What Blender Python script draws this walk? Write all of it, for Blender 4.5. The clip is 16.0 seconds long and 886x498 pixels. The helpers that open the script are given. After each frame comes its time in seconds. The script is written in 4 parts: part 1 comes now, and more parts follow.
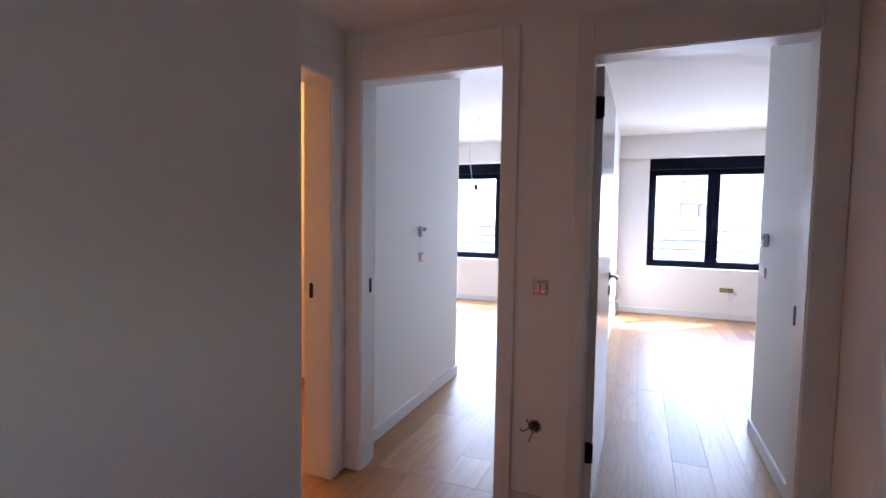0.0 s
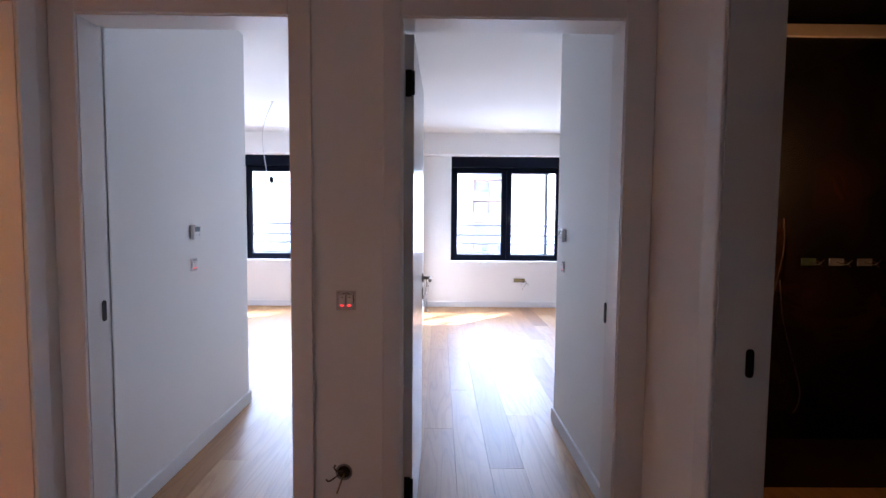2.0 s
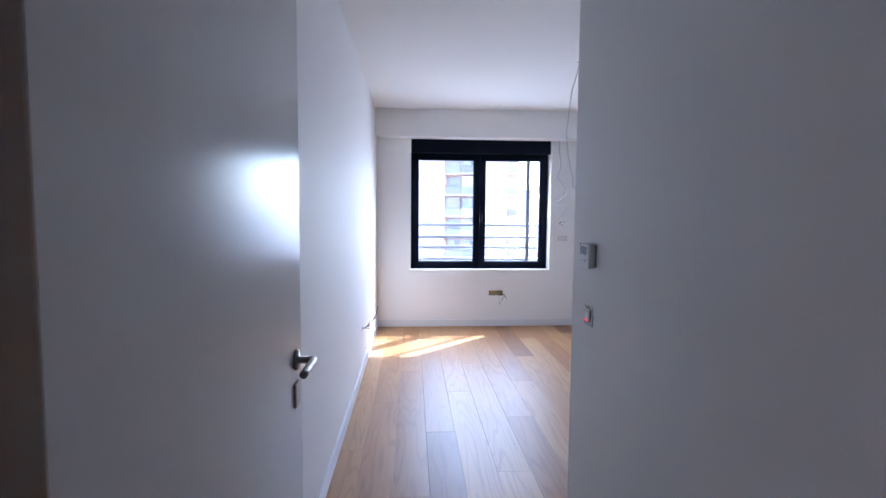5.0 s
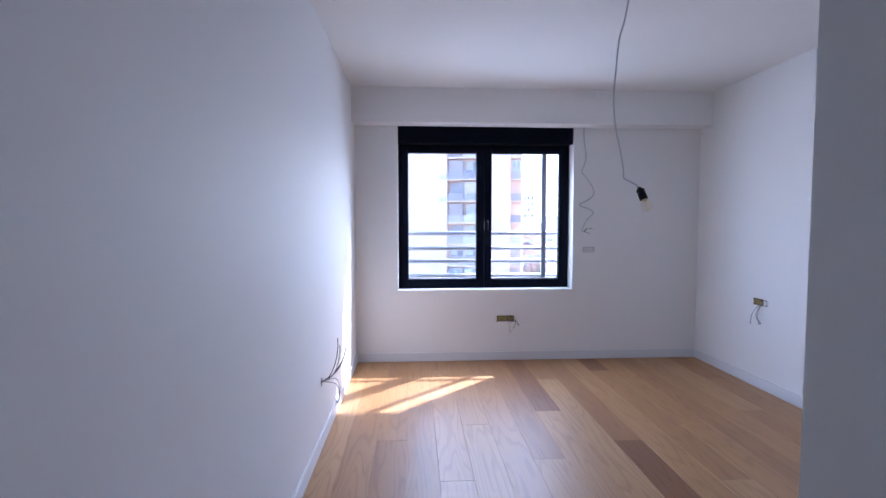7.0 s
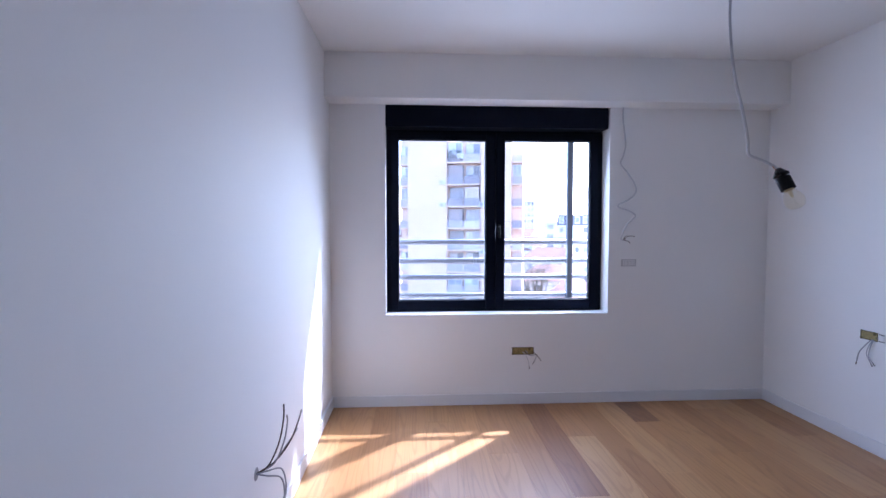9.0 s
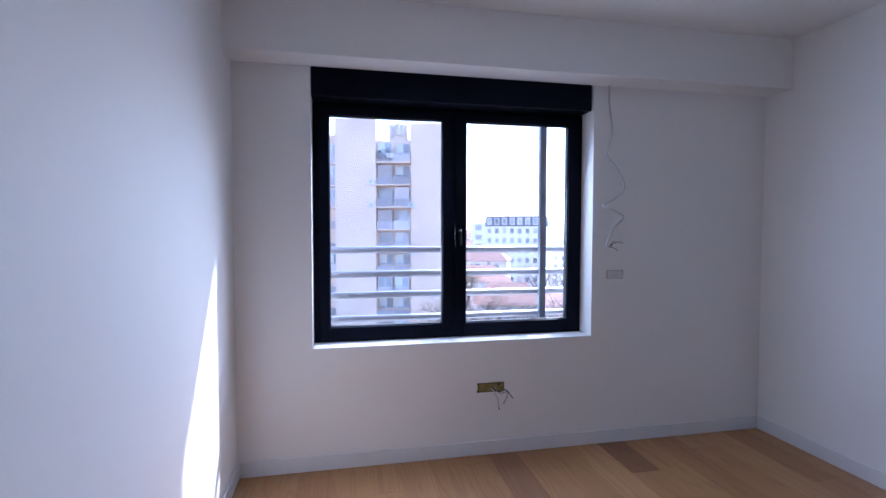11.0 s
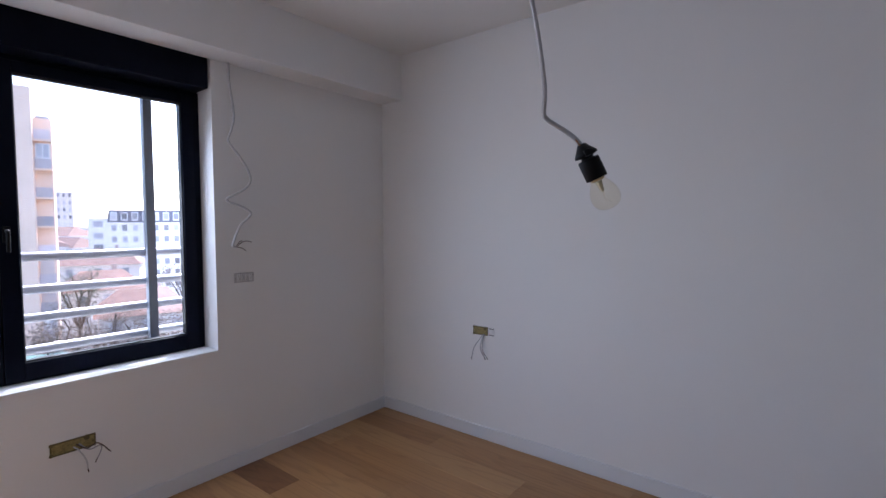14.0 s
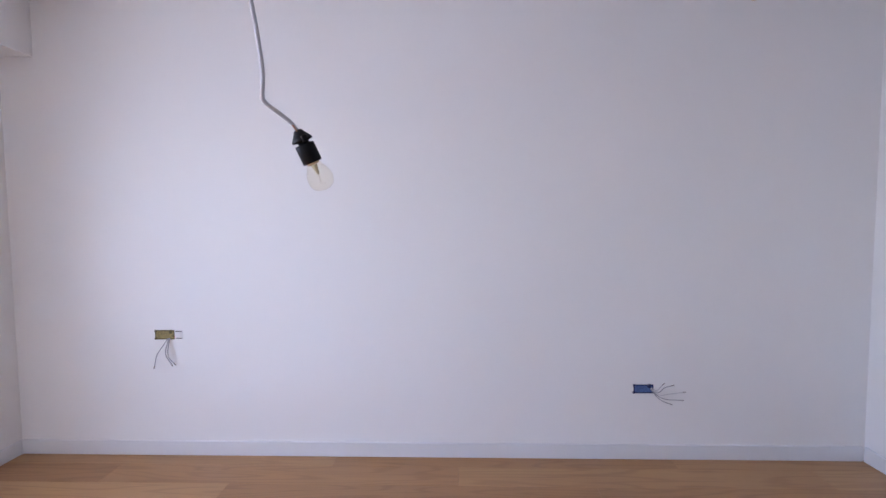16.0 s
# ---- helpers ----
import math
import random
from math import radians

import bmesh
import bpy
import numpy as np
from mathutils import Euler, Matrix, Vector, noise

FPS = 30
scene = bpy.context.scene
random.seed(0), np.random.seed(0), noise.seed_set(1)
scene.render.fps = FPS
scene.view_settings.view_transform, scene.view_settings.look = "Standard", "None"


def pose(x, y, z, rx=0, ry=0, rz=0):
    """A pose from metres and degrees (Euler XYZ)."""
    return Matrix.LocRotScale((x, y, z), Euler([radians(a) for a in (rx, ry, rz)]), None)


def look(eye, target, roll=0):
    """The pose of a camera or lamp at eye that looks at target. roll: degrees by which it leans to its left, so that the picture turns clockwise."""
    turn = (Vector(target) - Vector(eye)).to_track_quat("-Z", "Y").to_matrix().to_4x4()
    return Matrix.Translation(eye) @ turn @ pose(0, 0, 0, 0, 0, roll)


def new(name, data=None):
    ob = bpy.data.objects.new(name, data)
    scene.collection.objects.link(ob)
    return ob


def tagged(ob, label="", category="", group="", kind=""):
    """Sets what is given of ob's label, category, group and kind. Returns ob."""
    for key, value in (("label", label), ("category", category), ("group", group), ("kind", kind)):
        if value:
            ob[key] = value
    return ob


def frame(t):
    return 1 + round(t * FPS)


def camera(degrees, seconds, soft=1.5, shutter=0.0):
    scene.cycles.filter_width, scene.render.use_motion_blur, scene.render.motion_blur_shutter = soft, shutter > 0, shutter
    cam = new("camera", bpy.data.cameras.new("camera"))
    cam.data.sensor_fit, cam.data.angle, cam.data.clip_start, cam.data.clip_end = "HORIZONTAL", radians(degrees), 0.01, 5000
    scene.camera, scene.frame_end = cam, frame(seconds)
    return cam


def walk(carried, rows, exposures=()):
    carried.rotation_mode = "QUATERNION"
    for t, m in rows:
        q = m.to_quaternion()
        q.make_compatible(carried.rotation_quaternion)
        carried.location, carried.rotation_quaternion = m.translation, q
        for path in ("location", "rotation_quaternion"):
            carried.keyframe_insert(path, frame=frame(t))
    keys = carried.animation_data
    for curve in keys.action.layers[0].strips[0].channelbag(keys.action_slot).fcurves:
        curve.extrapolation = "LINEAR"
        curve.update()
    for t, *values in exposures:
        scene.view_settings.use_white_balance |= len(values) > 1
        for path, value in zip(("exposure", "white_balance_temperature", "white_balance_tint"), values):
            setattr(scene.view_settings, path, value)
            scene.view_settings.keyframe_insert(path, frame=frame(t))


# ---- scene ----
cam = camera(85.3, 16.0, shutter=0.0)
PATH = [
    (0, (0.332, 0.162, 1.337), (-0.421, 2.011, 1.22), 0.9),
    (0.5, (0.302, 0.266, 1.343), (-0.185, 2.202, 1.228), 0.7),
    (1, (0.291, 0.381, 1.343), (0.031, 2.361, 1.225), 0.7),
    (1.5, (0.288, 0.482, 1.331), (0.186, 2.476, 1.216), 0.7),
    (2, (0.266, 0.588, 1.34), (0.282, 2.584, 1.218), 0.5),
    (2.5, (0.237, 0.705, 1.345), (0.351, 2.698, 1.222), 0.5),
    (3, (0.245, 0.888, 1.353), (0.38, 2.879, 1.216), 0.55),
    (3.5, (0.314, 1.142, 1.349), (0.445, 3.132, 1.205), 0.45),
    (4, (0.371, 1.417, 1.373), (0.5, 3.408, 1.223), 0.5),
    (6.5, (0.575, 2.975, 1.378), (0.697, 4.968, 1.262), 0.1),
    (7, (0.61, 3.238, 1.374), (0.725, 5.232, 1.262), 0.0),
    (7.5, (0.645, 3.487, 1.362), (0.749, 5.482, 1.262), -0.1),
    (8, (0.668, 3.739, 1.359), (0.766, 5.735, 1.268), -0.1),
    (10.5, (0.631, 4.967, 1.404), (0.919, 6.944, 1.315), 0.2),
    (11, (0.614, 5.125, 1.394), (1.022, 7.081, 1.309), 0.1),
    (11.5, (0.658, 5.217, 1.41), (1.218, 7.136, 1.324), -0.1),
    (12, (0.709, 5.237, 1.426), (1.425, 7.102, 1.327), -0.1),
    (12.5, (0.735, 5.249, 1.42), (1.633, 7.033, 1.322), -0.1),
    (13, (0.793, 5.251, 1.423), (1.898, 6.916, 1.321), -0.2),
    (13.5, (0.85, 5.281, 1.42), (2.191, 6.762, 1.318), -0.1),
    (14, (0.882, 5.311, 1.404), (2.446, 6.553, 1.3), -0.2),
    (14.5, (0.888, 5.323, 1.385), (2.643, 6.278, 1.279), -0.1),
    (15, (0.862, 5.306, 1.366), (2.738, 5.991, 1.257), -0.1),
    (15.5, (0.814, 5.316, 1.354), (2.772, 5.703, 1.237), -0.2),
    (16, (0.765, 5.345, 1.367), (2.76, 5.41, 1.243), -0.4),
]
EXPOSURES = [
    (0, 4.52, 5500, 15), (1.5, 4.3, 5450, 15), (2.7, 4.38, 5400, 16), (3.3, 4.2, 5400, 15), (4, 3.97, 5350, 13), (6.5, 3.36, 5250, 18), (7, 3.22, 5250, 19), (8, 3.22, 5150, 20), (10.5, 2.73, 5200, 20), (12.5, 2.63, 5400, 17),
    (13.5, 2.56, 5800, 18), (14, 2.54, 5900, 18), (15, 3.24, 6000, 22), (16, 3.75, 5850, 23),
]
walk(cam, [(t, look(eye, target, roll)) for t, eye, target, roll in PATH], EXPOSURES)

# ---- world, sun and lamps ----
SUN_FROM = Vector((0.733, 0.68, 0.953)).normalized()
world = bpy.data.worlds.new("world")
scene.world = world
world.use_nodes = True
wn = world.node_tree.nodes
sky = wn.new("ShaderNodeTexSky")
sky.sky_type = "NISHITA"
sky.sun_disc = False
sky.sun_elevation = radians(43.6)
sky.sun_rotation = math.atan2(0.733, 0.68)
sky.air_density, sky.dust_density, sky.ozone_density = 1.0, 1.5, 2.0
wn["Background"].inputs["Strength"].default_value = 0.15
world.node_tree.links.new(sky.outputs[0], wn["Background"].inputs["Color"])

sun = new("sun", bpy.data.lights.new("sun", "SUN"))
sun.data.energy, sun.data.angle, sun.data.color = 2.05, radians(1.3), (1.0, 0.985, 0.965)
sun.matrix_world = look((6, 14, 20), Vector((6, 14, 20)) - SUN_FROM)


def sky_lamp(name, x, z, w, h, watts):
    """Sky light entering by a window's opening."""
    lamp = new(name, bpy.data.lights.new(name, "AREA"))
    lamp.data.shape, lamp.data.size, lamp.data.size_y = "RECTANGLE", w, h
    lamp.data.energy, lamp.data.color = watts, (0.77, 0.87, 1.0)
    lamp.data.spread = radians(158)
    lamp.matrix_world = look((x, 8.062, z), (x + 0.6, 4.0, z - 1.4))
    return lamp


sky_lamp("window_sky_light", 1.308, 1.43, 1.5, 1.25, 3.4)
sky_lamp("window_sky_light", -1.86, 1.43, 1.5, 1.25, 5.0)


def bulb_lamp(name, at, watts, colour, radius=0.03):
    lamp = new(name, bpy.data.lights.new(name, "POINT"))
    lamp.data.energy, lamp.data.color, lamp.data.shadow_soft_size = watts, colour, radius
    lamp.location = at
    return lamp


bulb_lamp("storage_bulb_light", (-2.3, 2.4, 2.02), 1.45, (1.0, 0.42, 0.11))
bulb_lamp("bathroom_bulb_light", (1.70, 2.72, 1.545), 0.12, (1.0, 0.45, 0.14), 0.02)


# ---- materials ----
def material(name, colour, rough=0.6, metal=0.0, vary=0.06, scale=3.0, fine=60.0, bump=0.05, spec=0.5, random_tint=0.0, coat=0.0):
    """A paint, plaster, metal or stone surface: broad and fine variation of tone, and a fine relief."""
    m = bpy.data.materials.new(name)
    m.use_nodes = True
    n, l = m.node_tree.nodes, m.node_tree.links
    bsdf = n["Principled BSDF"]
    bsdf.inputs["Roughness"].default_value = rough
    bsdf.inputs["Metallic"].default_value = metal
    bsdf.inputs["Specular IOR Level"].default_value = spec
    bsdf.inputs["Coat Weight"].default_value = coat
    coord = n.new("ShaderNodeTexCoord")
    broad, grain = n.new("ShaderNodeTexNoise"), n.new("ShaderNodeTexNoise")
    broad.inputs["Scale"].default_value, broad.inputs["Detail"].default_value = scale, 4
    grain.inputs["Scale"].default_value, grain.inputs["Detail"].default_value = fine, 3
    for t in (broad, grain):
        l.new(coord.outputs["Object"], t.inputs["Vector"])
    add = n.new("ShaderNodeMath")
    add.operation = "ADD"
    l.new(broad.outputs["Fac"], add.inputs[0])
    l.new(grain.outputs["Fac"], add.inputs[1])
    span = n.new("ShaderNodeMapRange")
    span.inputs["From Min"].default_value, span.inputs["From Max"].default_value = 0.6, 1.4
    span.inputs["To Min"].default_value, span.inputs["To Max"].default_value = 1 - vary, 1 + vary
    l.new(add.outputs[0], span.inputs["Value"])
    value = span.outputs[0]
    if random_tint:
        info, tint, mul = n.new("ShaderNodeObjectInfo"), n.new("ShaderNodeMapRange"), n.new("ShaderNodeMath")
        tint.inputs["To Min"].default_value, tint.inputs["To Max"].default_value = 1 - random_tint, 1 + random_tint
        l.new(info.outputs["Random"], tint.inputs["Value"])
        mul.operation = "MULTIPLY"
        l.new(value, mul.inputs[0])
        l.new(tint.outputs[0], mul.inputs[1])
        value = mul.outputs[0]
    tone = n.new("ShaderNodeVectorMath")
    tone.operation = "SCALE"
    tone.inputs[0].default_value = colour
    l.new(value, tone.inputs["Scale"])
    l.new(tone.outputs[0], bsdf.inputs["Base Color"])
    if bump:
        b = n.new("ShaderNodeBump")
        b.inputs["Strength"].default_value, b.inputs["Distance"].default_value = bump, 0.01
        l.new(grain.outputs["Fac"], b.inputs["Height"])
        l.new(b.outputs[0], bsdf.inputs["Normal"])
    return m


def glowing(name, colour, strength):
    m = bpy.data.materials.new(name)
    m.use_nodes = True
    b = m.node_tree.nodes["Principled BSDF"]
    b.inputs["Base Color"].default_value = (*colour, 1)
    b.inputs["Emission Color"].default_value = (*colour, 1)
    b.inputs["Emission Strength"].default_value = strength
    return m


def clear_glass(name, tint=(1, 1, 1), gloss=1.0):
    m = bpy.data.materials.new(name)
    m.use_nodes = True
    n, l = m.node_tree.nodes, m.node_tree.links
    n.remove(n["Principled BSDF"])
    clear, shine, mix, edge, cut, power = (n.new("ShaderNodeBsdfTransparent"), n.new("ShaderNodeBsdfGlossy"), n.new("ShaderNodeMixShader"),
                                           n.new("ShaderNodeLayerWeight"), n.new("ShaderNodeMath"), n.new("ShaderNodeMath"))
    clear.inputs[0].default_value = (*tint, 1)
    shine.inputs["Roughness"].default_value = 0.02
    cut.operation = "MULTIPLY"
    cut.inputs[1].default_value = gloss
    power.operation = "POWER"
    power.inputs[1].default_value = 3.0
    edge.inputs["Blend"].default_value = 0.5
    l.new(edge.outputs["Facing"], power.inputs[0])
    l.new(power.outputs[0], cut.inputs[0])
    l.new(cut.outputs[0], mix.inputs[0])
    l.new(clear.outputs[0], mix.inputs[1])
    l.new(shine.outputs[0], mix.inputs[2])
    l.new(mix.outputs[0], n["Material Output"].inputs["Surface"])
    return m


def mesh_screen(name, clear):
    """Fine woven mesh: most light passes straight on, the rest meets pale threads."""
    m = bpy.data.materials.new(name)
    m.use_nodes = True
    n, l = m.node_tree.nodes, m.node_tree.links
    mix, through_holes = n.new("ShaderNodeMixShader"), n.new("ShaderNodeBsdfTransparent")
    b = n["Principled BSDF"]
    b.inputs["Base Color"].default_value = (0.16, 0.16, 0.17, 1)
    b.inputs["Roughness"].default_value = 0.7
    mix.inputs[0].default_value = clear
    l.new(b.outputs[0], mix.inputs[1])
    l.new(through_holes.outputs[0], mix.inputs[2])
    l.new(mix.outputs[0], n["Material Output"].inputs["Surface"])
    return m


def oak(name, tones):
    """Lacquered oak boards: grain along y, each board with its own tone and its own part of the figure."""
    m = bpy.data.materials.new(name)
    m.use_nodes = True
    n, l = m.node_tree.nodes, m.node_tree.links
    bsdf = n["Principled BSDF"]
    coord, info = n.new("ShaderNodeTexCoord"), n.new("ShaderNodeObjectInfo")
    shift, offset = n.new("ShaderNodeVectorMath"), n.new("ShaderNodeVectorMath")
    shift.operation = "SCALE"
    shift.inputs[0].default_value = (37.0, 91.0, 13.0)
    l.new(info.outputs["Random"], shift.inputs["Scale"])
    offset.operation = "ADD"
    l.new(coord.outputs["Object"], offset.inputs[0])
    l.new(shift.outputs[0], offset.inputs[1])

    def stretched(sx, sy, scale, detail, rough=0.5):
        mp, t = n.new("ShaderNodeMapping"), n.new("ShaderNodeTexNoise")
        mp.inputs["Scale"].default_value = (sx, sy, 1)
        t.inputs["Scale"].default_value, t.inputs["Detail"].default_value, t.inputs["Roughness"].default_value = scale, detail, rough
        l.new(offset.outputs[0], mp.inputs[0])
        l.new(mp.outputs[0], t.inputs["Vector"])
        return t.outputs["Fac"]

    figure = stretched(5.0, 0.42, 1.5, 1.5)
    rings, sine = n.new("ShaderNodeMath"), n.new("ShaderNodeMath")
    rings.operation, sine.operation = "MULTIPLY", "SINE"
    rings.inputs[1].default_value = 70.0
    l.new(figure, rings.inputs[0])
    l.new(rings.outputs[0], sine.inputs[0])
    lines = n.new("ShaderNodeMapRange")
    lines.inputs["From Min"].default_value, lines.inputs["From Max"].default_value = 0.35, 1.0
    l.new(sine.outputs[0], lines.inputs["Value"])
    pores = stretched(150.0, 3.0, 1.0, 3, 0.65)
    broad = stretched(7.0, 1.0, 1.0, 3)
    board = n.new("ShaderNodeValToRGB")
    board.color_ramp.elements[0].color = (*tones[0], 1)
    board.color_ramp.elements[1].color = (*tones[2], 1)
    mid = board.color_ramp.elements.new(0.45)
    mid.color = (*tones[1], 1)
    mixv = n.new("ShaderNodeMath")
    mixv.operation = "MULTIPLY_ADD"
    mixv.inputs[1].default_value = 0.5
    l.new(info.outputs["Random"], mixv.inputs[0])
    half = n.new("ShaderNodeMath")
    half.operation = "MULTIPLY"
    half.inputs[1].default_value = 0.45
    l.new(broad, half.inputs[0])
    l.new(half.outputs[0], mixv.inputs[2])
    l.new(mixv.outputs[0], board.inputs[0])
    dark1 = n.new("ShaderNodeMix")
    dark1.data_type, dark1.blend_type = "RGBA", "MULTIPLY"
    dark1.inputs[7].default_value = (0.62, 0.52, 0.42, 1)
    lf = n.new("ShaderNodeMath")
    lf.operation = "MULTIPLY"
    lf.inputs[1].default_value = 0.38
    l.new(lines.outputs[0], lf.inputs[0])
    l.new(lf.outputs[0], dark1.inputs[0])
    l.new(board.outputs[0], dark1.inputs[6])
    dark2 = n.new("ShaderNodeMix")
    dark2.data_type, dark2.blend_type = "RGBA", "MULTIPLY"
    dark2.inputs[7].default_value = (0.6, 0.52, 0.45, 1)
    pf = n.new("ShaderNodeMapRange")
    pf.inputs["From Min"].default_value, pf.inputs["From Max"].default_value = 0.55, 0.75
    pf.inputs["To Max"].default_value = 0.55
    l.new(pores, pf.inputs["Value"])
    l.new(pf.outputs[0], dark2.inputs[0])
    l.new(dark1.outputs[2], dark2.inputs[6])
    l.new(dark2.outputs[2], bsdf.inputs["Base Color"])
    rg = n.new("ShaderNodeMapRange")
    rg.inputs["To Min"].default_value, rg.inputs["To Max"].default_value = 0.34, 0.52
    l.new(broad, rg.inputs["Value"])
    l.new(rg.outputs[0], bsdf.inputs["Roughness"])
    bsdf.inputs["Specular IOR Level"].default_value = 0.7
    b = n.new("ShaderNodeBump")
    b.inputs["Strength"].default_value, b.inputs["Distance"].default_value = 0.12, 0.003
    l.new(pores, b.inputs["Height"])
    l.new(b.outputs[0], bsdf.inputs["Normal"])
    return m


def black_marble(name):
    m = material(name, (0.012, 0.010, 0.009), 0.025, vary=0.3, bump=0.0)
    n, l = m.node_tree.nodes, m.node_tree.links
    coord, t, r = n.new("ShaderNodeTexCoord"), n.new("ShaderNodeTexNoise"), n.new("ShaderNodeValToRGB")
    t.inputs["Scale"].default_value, t.inputs["Detail"].default_value, t.inputs["Distortion"].default_value = 1.4, 8, 1.8
    l.new(coord.outputs["Object"], t.inputs["Vector"])
    r.color_ramp.elements[0].position, r.color_ramp.elements[0].color = 0.52, (0.010, 0.009, 0.008, 1)
    r.color_ramp.elements[1].position, r.color_ramp.elements[1].color = 0.72, (0.04, 0.015, 0.006, 1)
    l.new(t.outputs["Fac"], r.inputs[0])
    l.new(r.outputs[0], n["Principled BSDF"].inputs["Base Color"])
    return m


WALL = material("wall_paint", (0.855, 0.85, 0.84), 0.65, vary=0.012, scale=1.1, fine=420, bump=0.035, spec=0.35)
CEIL = material("ceiling_paint", (0.83, 0.82, 0.80), 0.8, vary=0.012, scale=0.9, fine=420, bump=0.03, spec=0.2)
LACQUER = material("white_lacquer", (0.78, 0.77, 0.76), 0.32, vary=0.012, scale=2, fine=160, bump=0.012)
GLOSSY = material("glossy_door_lacquer", (0.78, 0.77, 0.76), 0.2, vary=0.01, scale=2, fine=90, bump=0.008, spec=0.08)
BASE = material("baseboard_paint", (0.76, 0.77, 0.79), 0.4, vary=0.02, scale=2, fine=160, bump=0.015)
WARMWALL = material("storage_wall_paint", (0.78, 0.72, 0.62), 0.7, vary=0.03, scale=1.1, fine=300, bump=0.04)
OAK = oak("oak_boards", ((0.28, 0.121, 0.038), (0.425, 0.221, 0.080), (0.54, 0.33, 0.146)))
DARKOAK = oak("dark_oak_boards", ((0.19, 0.078, 0.026), (0.26, 0.112, 0.038), (0.33, 0.155, 0.055)))
SUBFLOOR = material("subfloor", (0.06, 0.04, 0.025), 0.9, vary=0.1)
STORETILE = material("storage_floor_tile", (0.40, 0.22, 0.11), 0.35, vary=0.12, scale=4, fine=40)
ANTHRACITE = material("anthracite_window_profile", (0.0020, 0.0038, 0.0125), 0.5, vary=0.08, scale=4, fine=250, bump=0.02, spec=0.10)
GASKET = material("black_gasket", (0.008, 0.008, 0.009), 0.6)
PANE = clear_glass("window_pane", gloss=0.25)
# tint that warms the fill light of the added hall opening
FILLPANE = clear_glass("warm_fill_pane", (1.0, 0.94, 0.87), gloss=0.25)
SCREEN = mesh_screen("insect_screen_mesh", 0.78)
BULBGLASS = clear_glass("bulb_glass", (0.975, 0.955, 0.90), 0.4)
ALU = material("satin_aluminium_tube", (0.74, 0.75, 0.78), 0.36, metal=0.3, vary=0.06, scale=5, fine=120, bump=0.02)
POSTGREY = material("grey_post_paint", (0.30, 0.33, 0.38), 0.45, vary=0.06)
STEEL = material("satin_steel", (0.33, 0.31, 0.29), 0.33, metal=1.0, vary=0.05, scale=9, fine=200, bump=0.02)
BLACK = material("black_plastic", (0.004, 0.0045, 0.006), 0.45, spec=0.22, vary=0.15, scale=20, fine=300)
# near-black colour that paints the shade of holes and gaps on flat parts
HOLESHADE = material("hole_shade_black", (0.02, 0.017, 0.014), 0.9, vary=0.3, scale=40)
WHITEPLASTIC = material("white_plastic", (0.78, 0.78, 0.78), 0.35, vary=0.02, scale=20)
GREYWHITE = material("grey_white_plastic", (0.55, 0.54, 0.55), 0.45, vary=0.15, scale=60, fine=300)
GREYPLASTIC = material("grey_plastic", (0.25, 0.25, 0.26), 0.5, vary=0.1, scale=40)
LCD = material("lcd_glass", (0.09, 0.11, 0.12), 0.08, vary=0.1, scale=60)
OCHRE = material("ochre_box_tape", (0.27, 0.21, 0.075), 0.6, vary=0.55, scale=45, fine=200)
BLUEBOX = material("blue_box_plastic", (0.09, 0.16, 0.36), 0.45, vary=0.5, scale=60, fine=200)
DARKBLUE = material("dark_blue_plastic", (0.012, 0.025, 0.10), 0.5, vary=0.4, scale=80)
COPPERGREEN = material("green_box_plastic", (0.07, 0.11, 0.07), 0.5, vary=0.3, scale=40)
OLIVE = material("olive_dirty_plastic", (0.12, 0.095, 0.03), 0.7, vary=0.6, scale=70, fine=250)
CORD = material("white_cable_sheath", (0.56, 0.56, 0.58), 0.5, vary=0.06, scale=30)
GREYCORD = material("grey_cable_sheath", (0.33, 0.33, 0.36), 0.5, vary=0.1, scale=30)
BROWNWIRE = material("brown_wire", (0.06, 0.035, 0.025), 0.5, vary=0.1, scale=30)
COPPER = material("copper_end", (0.5, 0.25, 0.12), 0.4, metal=1.0)
STEMGLASS = material("frosted_stem_glass", (0.80, 0.74, 0.50), 0.2, vary=0.1, scale=60)
BRASS = material("brass_thread", (0.60, 0.50, 0.30), 0.35, metal=1.0, vary=0.1, scale=80)
TUNGSTEN = material("filament_wire", (0.72, 0.69, 0.60), 0.4, metal=0.3)
REDPLASTIC = material("red_plastic", (0.45, 0.02, 0.02), 0.4)
BULBGLOW = glowing("lit_bulb", (1.0, 0.45, 0.15), 22.0)
REDLED = glowing("red_indicator", (1.0, 0.02, 0.015), 0.22)
MARBLE = black_marble("black_marble_tile")
PALETRIM = material("pale_plaster", (0.72, 0.60, 0.44), 0.6, vary=0.05)


# ---- building helpers ----
def mesh_object(name, bm, mat, parent=None, smooth=False):
    me = bpy.data.meshes.new(name)
    bm.to_mesh(me)
    bm.free()
    me.materials.append(mat)
    if smooth:
        for p in me.polygons:
            p.use_smooth = True
    ob = new(name, me)
    if parent:
        ob.parent = parent
    return ob


def part(name, bm, mat, parent, label="", smooth=False):
    """One mesh under a thing or a part. Places are those of the top thing's own frame."""
    ob = mesh_object(name, bm, mat, parent, smooth)
    return tagged(ob, label)


def thing(name, at, label, category, group="", kind="", turn=0.0):
    ob = new(name)
    ob.empty_display_size = 0.1
    ob.matrix_basis = pose(*at, 0, 0, turn)
    return tagged(ob, label, category, group, kind)


def setting(name, bm, mat, label, category):
    return tagged(mesh_object(name, bm, mat), label, category, kind="structure")


